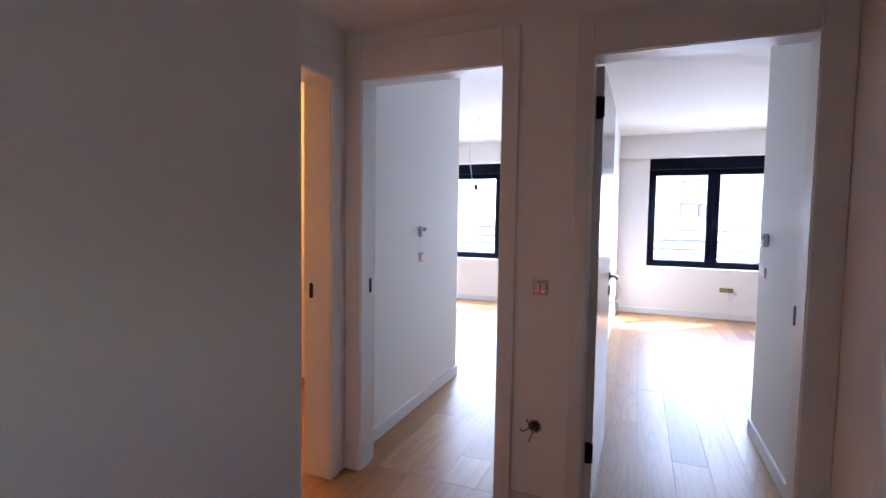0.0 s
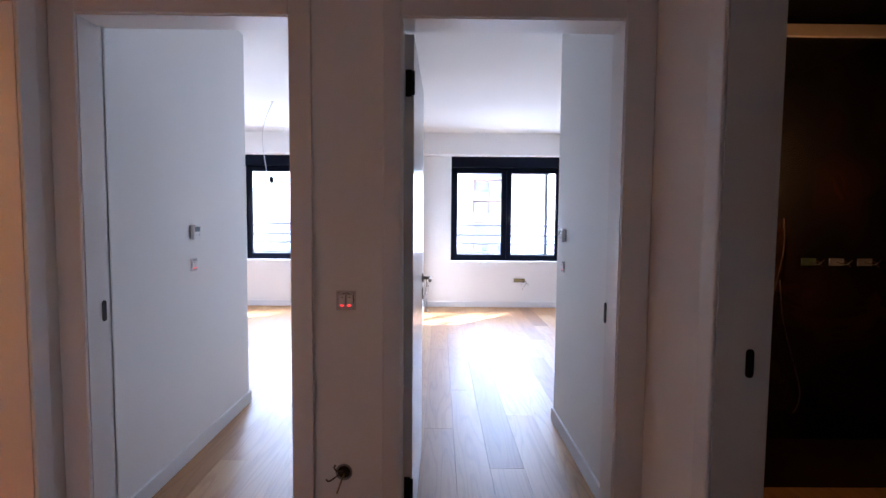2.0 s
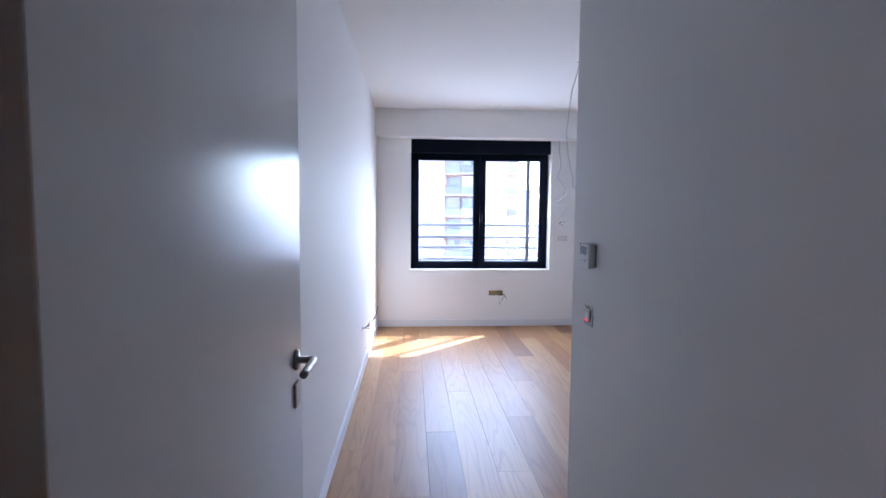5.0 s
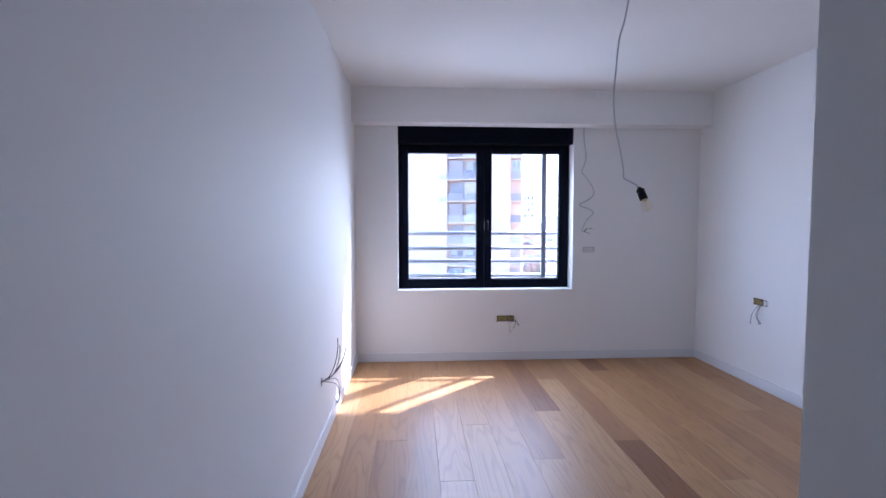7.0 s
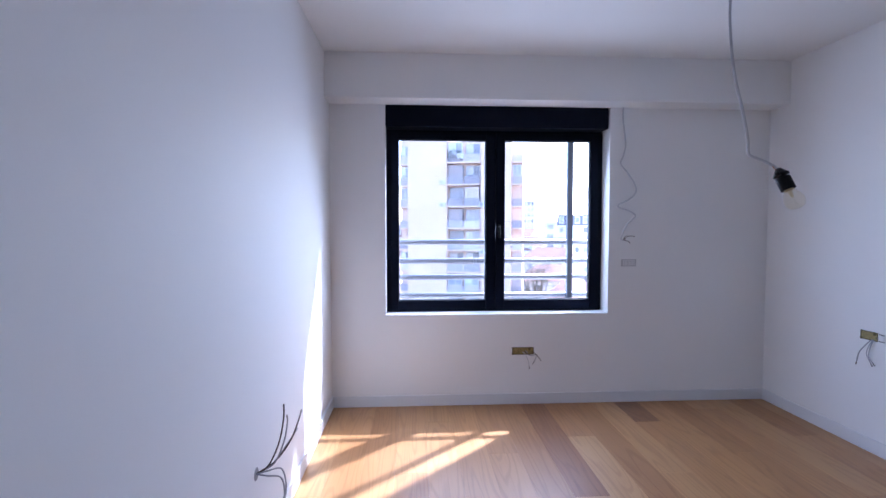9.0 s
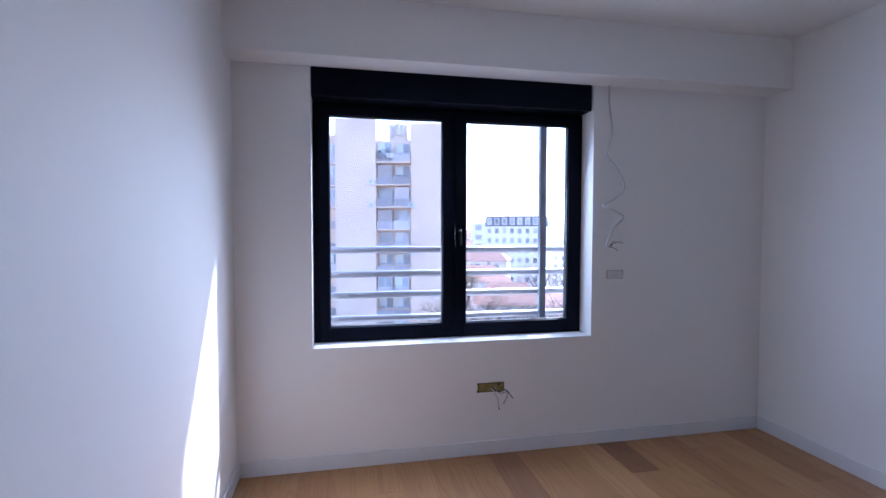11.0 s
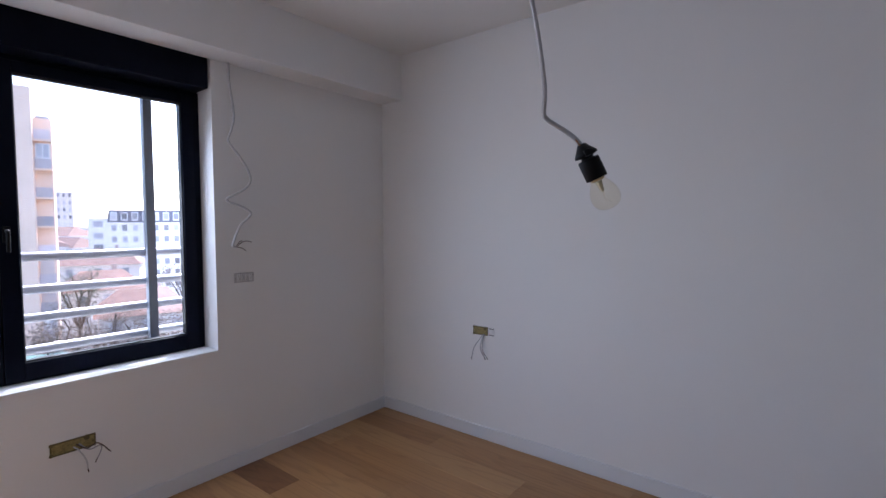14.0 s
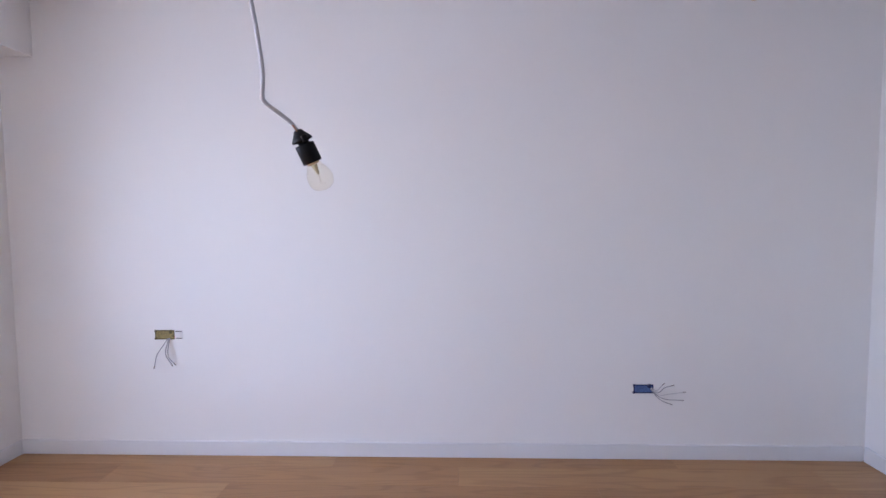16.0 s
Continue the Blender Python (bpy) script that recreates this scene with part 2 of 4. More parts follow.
def box(bm, x0, x1, y0, y1, z0, z1, bevel=0.0, m=None):
    made = bmesh.ops.create_cube(bm, size=1.0)["verts"]
    fit = Matrix.Translation(((x0 + x1) / 2, (y0 + y1) / 2, (z0 + z1) / 2)) @ Matrix.Diagonal((x1 - x0, y1 - y0, z1 - z0, 1))
    bmesh.ops.transform(bm, matrix=fit, verts=made)
    if bevel:
        edges = list({e for v in made for e in v.link_edges})
        made = bmesh.ops.bevel(bm, geom=edges, offset=bevel, segments=2, affect="EDGES", profile=0.5)["verts"]
    if m is not None:
        bmesh.ops.transform(bm, matrix=m, verts=list({v for v in made}))
    return bm


def boxes(*rows, bevel=0.0):
    bm = bmesh.new()
    for r in rows:
        box(bm, *r, bevel=bevel)
    return bm


def lathe(profile, segments=24, m=None):
    """Turns (radius, height) pairs round the z axis."""
    bm = bmesh.new()
    rings = []
    for r, z in profile:
        if r < 1e-6:
            rings.append([bm.verts.new((0, 0, z))])
        else:
            rings.append([bm.verts.new((r * math.cos(2 * math.pi * i / segments), r * math.sin(2 * math.pi * i / segments), z)) for i in range(segments)])
    for a, b in zip(rings, rings[1:]):
        for i in range(segments):
            j = (i + 1) % segments
            if len(a) == 1 and len(b) == 1:
                continue
            if len(a) == 1:
                bm.faces.new((a[0], b[j], b[i]))
            elif len(b) == 1:
                bm.faces.new((a[i], a[j], b[0]))
            else:
                bm.faces.new((a[i], a[j], b[j], b[i]))
    bmesh.ops.recalc_face_normals(bm, faces=bm.faces)
    if m is not None:
        bmesh.ops.transform(bm, matrix=m, verts=bm.verts)
    return bm


def smooth_line(points, steps=6):
    pts = [Vector(p) for p in points]
    ext = [pts[0] * 2 - pts[1]] + pts + [pts[-1] * 2 - pts[-2]]
    out = []
    for i in range(1, len(ext) - 2):
        a, b, c, d = ext[i - 1:i + 3]
        for k in range(steps):
            t = k / steps
            out.append(0.5 * ((2 * b) + (c - a) * t + (2 * a - 5 * b + 4 * c - d) * t * t + (3 * b - a - 3 * c + d) * t ** 3))
    out.append(pts[-1])
    return out


def tube(points, radius, sides=8, steps=6, bm=None):
    """A round cable along a smooth line; its ends are closed."""
    bm = bm or bmesh.new()
    line = smooth_line(points, steps) if steps > 1 else [Vector(p) for p in points]
    rings, side = [], None
    for i, p in enumerate(line):
        along = (line[min(i + 1, len(line) - 1)] - line[max(i - 1, 0)]).normalized()
        if side is None:
            side = along.orthogonal().normalized()
        side = (side - along * side.dot(along)).normalized()
        up = along.cross(side)
        rings.append([bm.verts.new(p + radius * (math.cos(2 * math.pi * k / sides) * side + math.sin(2 * math.pi * k / sides) * up)) for k in range(sides)])
    for a, b in zip(rings, rings[1:]):
        for k in range(sides):
            j = (k + 1) % sides
            bm.faces.new((a[k], a[j], b[j], b[k]))
    bm.faces.new(list(reversed(rings[0])))
    bm.faces.new(rings[-1])
    return bm


# ---- plan ----
CEILING, HALL_CEILING = 2.61, 2.295
GLASS_WALL, OUTER = 7.935, 8.20
X_LEFT, X_RIGHT = 0.03, 3.458
SILL, OPENING, WIN_TOP = 0.69, 0.705, 2.33
DOOR_TOP = 2.042

# walls
setting("wall_north", boxes(
    (-3.75, -2.72, GLASS_WALL, OUTER, 0, CEILING), (-1.0, 0.443, GLASS_WALL, OUTER, 0, CEILING), (2.173, 3.6, GLASS_WALL, OUTER, 0, CEILING),
    (-2.72, -1.0, GLASS_WALL, OUTER, 0, OPENING), (0.443, 2.173, GLASS_WALL, OUTER, 0, OPENING),
    (-2.72, -1.0, GLASS_WALL, OUTER, WIN_TOP, CEILING), (0.443, 2.173, GLASS_WALL, OUTER, WIN_TOP, CEILING)),
    WALL, "smooth white painted wall with two window openings", "wall")
setting("wall_east", boxes((X_RIGHT, 3.6, 2.95, GLASS_WALL, 0, CEILING)), WALL, "smooth white painted room wall", "wall")
setting("wall_back", boxes((1.15, X_RIGHT, 2.95, 3.08, 0, CEILING)), WALL, "white painted wall at the back of the room", "wall")
setting("wall_passage", boxes((1.045, 1.165, 2.445, 3.745, 0, CEILING)), WALL, "short white partition beside the room's entrance passage", "wall")
setting("wall_between_rooms", boxes((-0.10, X_LEFT, 2.445, GLASS_WALL, 0, CEILING)), WALL, "long white painted wall between the two rooms", "wall")
setting("wall_hall_north", boxes(
    (-1.095, -1.02, 2.312, 2.445, 0, HALL_CEILING + 0.315), (-0.244, 0.118, 2.312, 2.445, 0, CEILING), (0.926, 1.15, 2.312, 2.445, 0, CEILING),
    (-1.02, -0.244, 2.312, 2.445, 2.062, CEILING), (0.118, 0.926, 2.312, 2.445, 2.062, CEILING)),
    WALL, "white painted hall wall with two doorways", "wall")
# the gap at y -1.25 to -0.65 is added to let fill light in
setting("wall_hall_east", boxes(
    (1.022, 1.15, -0.65, 1.0, 0, CEILING), (1.022, 1.15, -2.5, -1.25, 0, CEILING), (1.022, 1.15, -1.25, -0.65, 0, 1.05), (1.022, 1.15, -1.25, -0.65, 1.50, CEILING), (1.022, 1.15, 1.895, 2.312, 0, CEILING), (1.022, 1.15, 1.0, 1.895, 2.062, CEILING)),
    WALL, "white painted hall wall with the bathroom doorway", "wall")
setting("wall_hall_west", boxes(
    (-1.25, -1.095, 2.19, 2.445, 0, CEILING), (-1.25, -1.095, 1.28, 1.35, 0, CEILING), (-1.25, -1.095, 1.35, 2.19, 2.04, CEILING)),
    WALL, "white painted hall wall with the storage room doorway", "wall")
setting("wall_hall_corner", boxes((-0.71, -0.56, -2.5, 1.28, 0, CEILING), (-1.25, -0.71, 1.13, 1.28, 0, CEILING)),
        WALL, "white painted outer corner of the hall", "wall")
setting("wall_hall_south", boxes((-0.71, 1.15, -2.65, -2.5, 0, CEILING)), WALL, "white painted wall closing the hall", "wall")
setting("wall_left_room", boxes(
    (-1.25, -1.112, 2.445, 4.036, 0, CEILING), (-3.6, -1.25, 3.886, 4.036, 0, CEILING), (-3.75, -3.6, 3.886, GLASS_WALL, 0, CEILING)),
    WALL, "white painted walls of the neighbouring room", "wall")
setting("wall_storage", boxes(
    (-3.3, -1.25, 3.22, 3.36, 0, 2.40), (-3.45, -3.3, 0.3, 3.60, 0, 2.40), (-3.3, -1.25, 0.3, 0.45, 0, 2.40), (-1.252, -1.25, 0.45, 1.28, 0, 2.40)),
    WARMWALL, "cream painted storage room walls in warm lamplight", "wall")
setting("wall_bathroom", boxes((1.15, 3.3, 2.935, 2.949, 0, 2.6), (3.3, 3.42, 0.2, 2.935, 0, 2.6), (1.15, 3.3, 0.08, 0.2, 0, 2.6)),
        MARBLE, "polished black marble tiles with rust-coloured veins", "wall")

# ceilings
setting("ceiling", boxes((-3.75, 3.6, 2.445, OUTER, CEILING, CEILING + 0.2)), CEIL, "plain white painted ceiling", "ceiling")
setting("ceiling_hall", boxes((-1.095, 1.022, -2.5, 2.312, HALL_CEILING, HALL_CEILING + 0.1)), CEIL, "lowered white plasterboard ceiling of the hall", "ceiling")
setting("ceiling_storage", boxes((-3.45, -1.25, 0.3, 3.6, 2.40, 2.5)), CEIL, "white ceiling of the storage room", "ceiling")
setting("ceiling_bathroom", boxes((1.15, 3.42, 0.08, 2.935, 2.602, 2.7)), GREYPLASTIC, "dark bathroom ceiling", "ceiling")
setting("soffit", boxes((X_LEFT, X_RIGHT, 7.735, GLASS_WALL, 2.295, CEILING), bevel=0.002), WALL, "boxed white plasterboard beam above the window", "soffit")
setting("soffit_left_room", boxes((-3.6, -0.10, 7.735, GLASS_WALL, 2.295, CEILING), bevel=0.002), WALL, "boxed white beam above the neighbouring room's window", "soffit")

# floors
floor = setting("floor", boxes((-3.75, 3.6, -2.65, OUTER, -0.25, -0.014)), SUBFLOOR, "light oak floorboards running towards the window", "floor")
setting("floor_storage", boxes((-3.3, -1.16, 0.45, 3.22, -0.013, -0.001)), STORETILE, "brown tiled storage room floor", "floor")
setting("floor_bathroom", boxes((1.08, 3.3, 0.2, 2.935, -0.013, -0.001)), MARBLE, "dark polished bathroom floor", "floor")


def baseboard(x0, x1, y0, y1):
    bm = boxes((x0, x1, y0, y1, 0.0, 0.085), bevel=0.003)
    setting("baseboard", bm, BASE, "low white painted baseboard along the wall", "baseboard")


B = 0.014
baseboard(X_LEFT + B, X_RIGHT - B, GLASS_WALL - B, GLASS_WALL)
baseboard(X_RIGHT - B, X_RIGHT, 3.08 + B, GLASS_WALL)
baseboard(1.165 + B, X_RIGHT - B, 3.08, 3.08 + B)
baseboard(X_LEFT, X_LEFT + B, 2.47, GLASS_WALL)
baseboard(1.045 - B, 1.045, 2.47, 3.745 + B)
baseboard(1.045, 1.165 + B, 3.745, 3.745 + B)
baseboard(1.165, 1.165 + B, 3.08 + B, 3.745)
baseboard(-0.10 - B, -0.10, 2.47, GLASS_WALL)
baseboard(-3.6, -0.10 - B, GLASS_WALL - B, GLASS_WALL)
baseboard(-1.112, -1.112 + B, 2.47, 4.036 + B)
baseboard(-3.6 + B, -1.112, 4.036, 4.036 + B)
baseboard(-3.6, -3.6 + B, 4.036, GLASS_WALL - B)
baseboard(-0.185, 0.064, 2.298, 2.312)
baseboard(1.022 - B, 1.022, 1.93, 2.298)
baseboard(1.022 - B, 1.022, -2.5, 0.93)
baseboard(-0.56, -0.56 + B, -2.5, 1.28 + B)
tagged(mesh_object("baseboard", boxes((-3.3, -1.25, 3.206, 3.22, 0, 0.08), bevel=0.002), STORETILE), "brown tile plinth of the storage room", "baseboard", kind="structure")


# ---- doorways ----
def doorway_y(name, x0, x1, top, left, right, head, label):
    """Lining and casing of a doorway in the hall's north wall; left, right and head are the casing's widths."""
    d = thing(name, ((x0 + x1) / 2, 2.312, 0), label, "door frame", kind="structure")
    cx = (x0 + x1) / 2
    a, b = x0 - cx, x1 - cx
    f, w = -0.014, 0.0
    part("casing", boxes((a - left, a, f, w, 0, top + head), bevel=0.005), LACQUER, d)
    part("casing", boxes((b, b + right, f, w, 0, top + head), bevel=0.005), LACQUER, d)
    part("casing_head", boxes((a, b, f, w, top, top + head), bevel=0.005), LACQUER, d)
    part("lining", boxes((a - 0.018, a + 0.002, 0.0, 0.10, 0, top + 0.018), (a - 0.018, a - 0.010, 0.10, 0.155, 0, top + 0.018)), LACQUER, d)
    part("lining", boxes((b - 0.002, b + 0.018, 0.0, 0.10, 0, top + 0.018), (b + 0.010, b + 0.018, 0.10, 0.155, 0, top + 0.018)), LACQUER, d)
    part("lining_head", boxes((a + 0.002, b - 0.002, 0.0, 0.10, top - 0.002, top + 0.018), (a - 0.01, b + 0.01, 0.10, 0.155, top + 0.010, top + 0.018)), LACQUER, d)
    part("casing", boxes((a - left + 0.05, a - 0.01, 0.134, 0.148, 0, top + 0.06), bevel=0.003), LACQUER, d)
    part("casing", boxes((b + 0.01, b + 0.07, 0.134, 0.148, 0, top + 0.06), bevel=0.003), LACQUER, d)
    return d


def strike(parent, x, y, z, turn, w=0.022):
    """A thin plate with rounded ends."""
    bm = bmesh.new()
    rim = [(w / 2 * math.cos(a), e * (0.04 - w / 2) + w / 2 * math.sin(a)) for e, first in ((1, 0.0), (-1, math.pi)) for a in (first + math.pi * k / 8 for k in range(9))]
    front = bm.faces.new([bm.verts.new((p, -0.002, q)) for p, q in rim])
    grown = bmesh.ops.extrude_face_region(bm, geom=[front])["geom"]
    bmesh.ops.translate(bm, vec=(0, 0.003, 0), verts=[v for v in grown if isinstance(v, bmesh.types.BMVert)])
    bmesh.ops.recalc_face_normals(bm, faces=bm.faces)
    bmesh.ops.transform(bm, matrix=pose(x, y, z, 0, 0, turn), verts=bm.verts)
    part("strike_plate", bm, BLACK, parent, "dark metal strike plate")


door_1 = doorway_y("door_1", -1.0, -0.264, DOOR_TOP, 0.093, 0.079, 0.17, "white lacquered door frame without its leaf")
strike(door_1, -0.368 + 0.003, 0.085, 0.985, 90)
door_2 = doorway_y("door_2", 0.130, 0.914, DOOR_TOP, 0.066, 0.107, 0.17, "white lacquered door frame with its door standing open")
strike(door_2, 0.392 - 0.003, 0.115, 0.985, -90)


def doorway_x(name, x_face, x_far, y0, y1, top, label):
    """Lining and casing of a doorway in a hall wall that runs along y; x_face is the hall side."""
    s = 1 if x_far > x_face else -1
    d = thing(name, (x_face, (y0 + y1) / 2, 0), label, "door frame", kind="structure")
    h = (y1 - y0) / 2
    f = -0.012 * s
    span = lambda a, b: (min(a, b), max(a, b))
    part("casing", boxes((*span(f, 0), h, h + 0.075, 0, top + 0.12), bevel=0.005), LACQUER, d)
    part("casing", boxes((*span(f, 0), -h - 0.065, -h, 0, top + 0.12), bevel=0.005), LACQUER, d)
    part("casing_head", boxes((*span(f, 0), -h, h, top, top + 0.12), bevel=0.005), LACQUER, d)
    deep = x_far - x_face
    part("lining", boxes((*span(0, deep), h - 0.002, h + 0.018, 0, top + 0.018)), LACQUER, d)
    part("lining", boxes((*span(0, deep), -h - 0.018, -h + 0.002, 0, top + 0.018)), LACQUER, d)
    part("lining_head", boxes((*span(0, deep), -h + 0.002, h - 0.002, top - 0.002, top + 0.018)), LACQUER, d)
    return d


door_3 = doorway_x("door_3", 1.022, 1.172, 1.02, 1.875, DOOR_TOP, "white lacquered bathroom door frame")
strike(door_3, 0.092, 0.4275 - 0.003 - 0.002, 0.956, 0)
door_4 = doorway_x("door_4", -1.095, -1.25, 1.37, 2.17, 2.02, "white lacquered storage room door frame")
strike(door_4, -0.112, 0.40 - 0.003, 0.972, 0)


def door_leaf():
    leaf = thing("door_leaf", (0.147, 2.43, 0.0), "white lacquered door leaf standing open against the wall", "door", turn=-0.5)
    part("panel", boxes((-0.02, 0.02, 0.0, 0.85, 0.008, 2.03), bevel=0.0025), GLOSSY, leaf)
    for z in (0.275, 1.85):
        hinge = part("hinge", boxes((-0.012, 0.012, -0.004, 0.0, z - 0.05, z + 0.05), bevel=0.0015), BLACK, leaf, "black steel hinge")
        part("knuckle", lathe([(0, -0.045), (0.006, -0.044), (0.006, 0.044), (0, 0.045)], 10, pose(0.018, -0.005, z)), BLACK, hinge, smooth=True)
    for s in (1, -1):
        turn = pose(0.02 * s, 0.79, 1.02, 0, 90 * s, 0)
        handle = part("handle", lathe([(0, 0), (0.025, 0), (0.025, 0.006), (0.022, 0.009), (0.0095, 0.009), (0.0095, 0.05), (0, 0.05)], 20, turn), STEEL, leaf, "satin steel lever handle", True)
        part("lever", tube([(s * 0.060, 0.797, 1.02), (s * 0.066, 0.775, 1.02), (s * 0.066, 0.735, 1.02), (s * 0.066, 0.675, 1.02)], 0.0095, 12), STEEL, handle, smooth=True)
        part("key_rosette", boxes((min(s * 0.02, s * 0.027), max(s * 0.02, s * 0.027), 0.767, 0.813, 0.905, 0.965), bevel=0.003), STEEL, leaf, "satin steel key rosette")
    return leaf


door_leaf()


# ---- windows ----
def window(name, cx, label):
    """A two-sash window: shutter box, fixed frame, two sashes with panes, handle."""
    w = thing(name, (cx, 8.085, SILL), label, "window", kind="structure")
    half, top = 0.865, 1.45
    part("shutter_box", boxes((-half + 0.002, half - 0.008, -0.135, 0.075, top, 1.638), bevel=0.004), ANTHRACITE, w, "anthracite roller shutter box")
    frame_rows = ((-half, -half + 0.055, 0.0, 0.07, 0.0, top), (half - 0.055, half, 0.0, 0.07, 0.0, top),
                  (-half + 0.055, half - 0.055, 0.0, 0.07, 0.0, 0.045), (-half + 0.055, half - 0.055, 0.0, 0.07, top - 0.045, top))
    for r in frame_rows:
        part("window_frame", boxes(r, bevel=0.004), ANTHRACITE, w)
    for s, (a, b) in enumerate(((-0.828, -0.004), (0.0, 0.828))):
        gl0, gl1 = ((-0.772, -0.079), (0.068, 0.765))[s]
        z0, z1, g0, g1 = 0.025, top - 0.025, 0.105, 1.375
        sash = part("sash", boxes((a, gl0, -0.018, 0.052, z0, z1), (gl1, b, -0.018, 0.052, z0, z1),
                                  (gl0, gl1, -0.018, 0.052, z0, g0), (gl0, gl1, -0.018, 0.052, g1, z1), bevel=0.004), ANTHRACITE, w)
        part("gasket", boxes((gl0 - 0.003, gl0 + 0.006, -0.004, 0.03, g0, g1), (gl1 - 0.006, gl1 + 0.003, -0.004, 0.03, g0, g1),
                             (gl0, gl1, -0.004, 0.03, g0 - 0.003, g0 + 0.006), (gl0, gl1, -0.004, 0.03, g1 - 0.006, g1 + 0.003)), GASKET, sash)
        pane = part("pane", boxes((gl0, gl1, 0.012, 0.018, g0, g1)), PANE, sash, "clear glass pane")
        pane.visible_shadow = False
    part("mullion", boxes((-0.03, 0.03, 0.03, 0.06, 0.045, top - 0.045)), ANTHRACITE, w)
    handle = part("handle", boxes((0.012, 0.040, -0.026, -0.018, 0.64, 0.71), bevel=0.003), BLACK, w, "black lever window handle")
    part("lever", tube([(0.026, -0.024, 0.69), (0.026, -0.048, 0.69), (0.026, -0.054, 0.675), (0.026, -0.052, 0.63), (0.026, -0.051, 0.60)], 0.0075, 10), BLACK, handle, smooth=True)
    for z in (0.12, 0.74, 1.30):
        part("hinge", lathe([(0, -0.035), (0.006, -0.034), (0.006, 0.034), (0, 0.035)], 12, pose(-half + 0.06, -0.012, z)), BLACK, w, "black window hinge", True)
    part("insect_screen", boxes((-half + 0.03, 0.625, 0.112, 0.1135, -0.005, 1.62)), SCREEN, w, "fine grey insect screen drawn across most of the window")
    part("window_sill", boxes((-half + 0.001, half - 0.001, -0.152, -0.002, 0.002, 0.0175), bevel=0.002), WALL, w, "white painted sill")
    part("outer_sill", boxes((-half, half, 0.07, 0.16, -0.01, 0.012)), ALU, w, "aluminium outer sill")
    return w


window("window_1", 1.308, "anthracite two-sash window with roller shutter box")
window("window_2", -1.86, "anthracite two-sash window of the neighbouring room")
# added opening, never in view: lets sky light in to brighten the hall
fill_opening = thing("hall_fill_opening", (1.10, -0.95, 1.05), "added unseen opening with a warm-tinted pane that fills the hall with light", "window", kind="structure")
for row in ((-0.03, 0.03, -0.30, -0.25, 0, 0.45), (-0.03, 0.03, 0.25, 0.30, 0, 0.45), (-0.03, 0.03, -0.25, 0.25, 0, 0.05), (-0.03, 0.03, -0.25, 0.25, 0.40, 0.45)):
    part("window_frame", boxes(row, bevel=0.003), ANTHRACITE, fill_opening)
part("pane", boxes((-0.003, 0.003, -0.25, 0.25, 0.05, 0.40)), FILLPANE, fill_opening, "added warm-tinted pane colouring the hall's fill light")


def railing(cx):
    r = thing("window_railing", (cx, 8.245, SILL), "aluminium tube railing outside the window", "railing", "window railings")
    for z in (0.122, 0.275, 0.41, 0.566):
        part("rail", lathe([(0, -1.05), (0.022, -1.05), (0.022, 1.05), (0, 1.05)], 16, pose(0, 0, z, 0, 90, 0)), ALU, r, smooth=True)
    part("post", boxes((0.62, 0.666, -0.05, -0.01, -0.06, 1.64), bevel=0.003), POSTGREY, r, "grey square post")
    for x in (-1.0, 1.0):
        part("bracket", boxes((x - 0.015, x + 0.015, -0.048, 0.0, 0.09, 0.60), bevel=0.003), POSTGREY, r)


railing(1.308)
railing(-1.86)


# ---- wiring on the walls ----
def rosette_frame(d, w, h, slots, x0=0.0):
    """A bare mounting frame: plate with slots, dark gaps and claws, in the x-z plane, facing -y."""
    plate = part("plate", boxes((x0 - w / 2, x0 + w / 2, -0.003, 0, -h / 2, h / 2), bevel=0.001), WHITEPLASTIC, d)
    for k in range(slots):
        cx = x0 + (k - (slots - 1) / 2) * (w * 0.8 / slots)
        part("module", boxes((cx - w * 0.3 / slots, cx + w * 0.3 / slots, -0.009, -0.003, -h * 0.3, h * 0.3), bevel=0.001), WHITEPLASTIC, plate)
        for e in (-1, 1):
            part("gap", boxes((cx - w * 0.36 / slots, cx + w * 0.36 / slots, -0.0045, -0.003, e * h * 0.37 - 0.002, e * h * 0.37 + 0.002)), HOLESHADE, plate)
    return plate


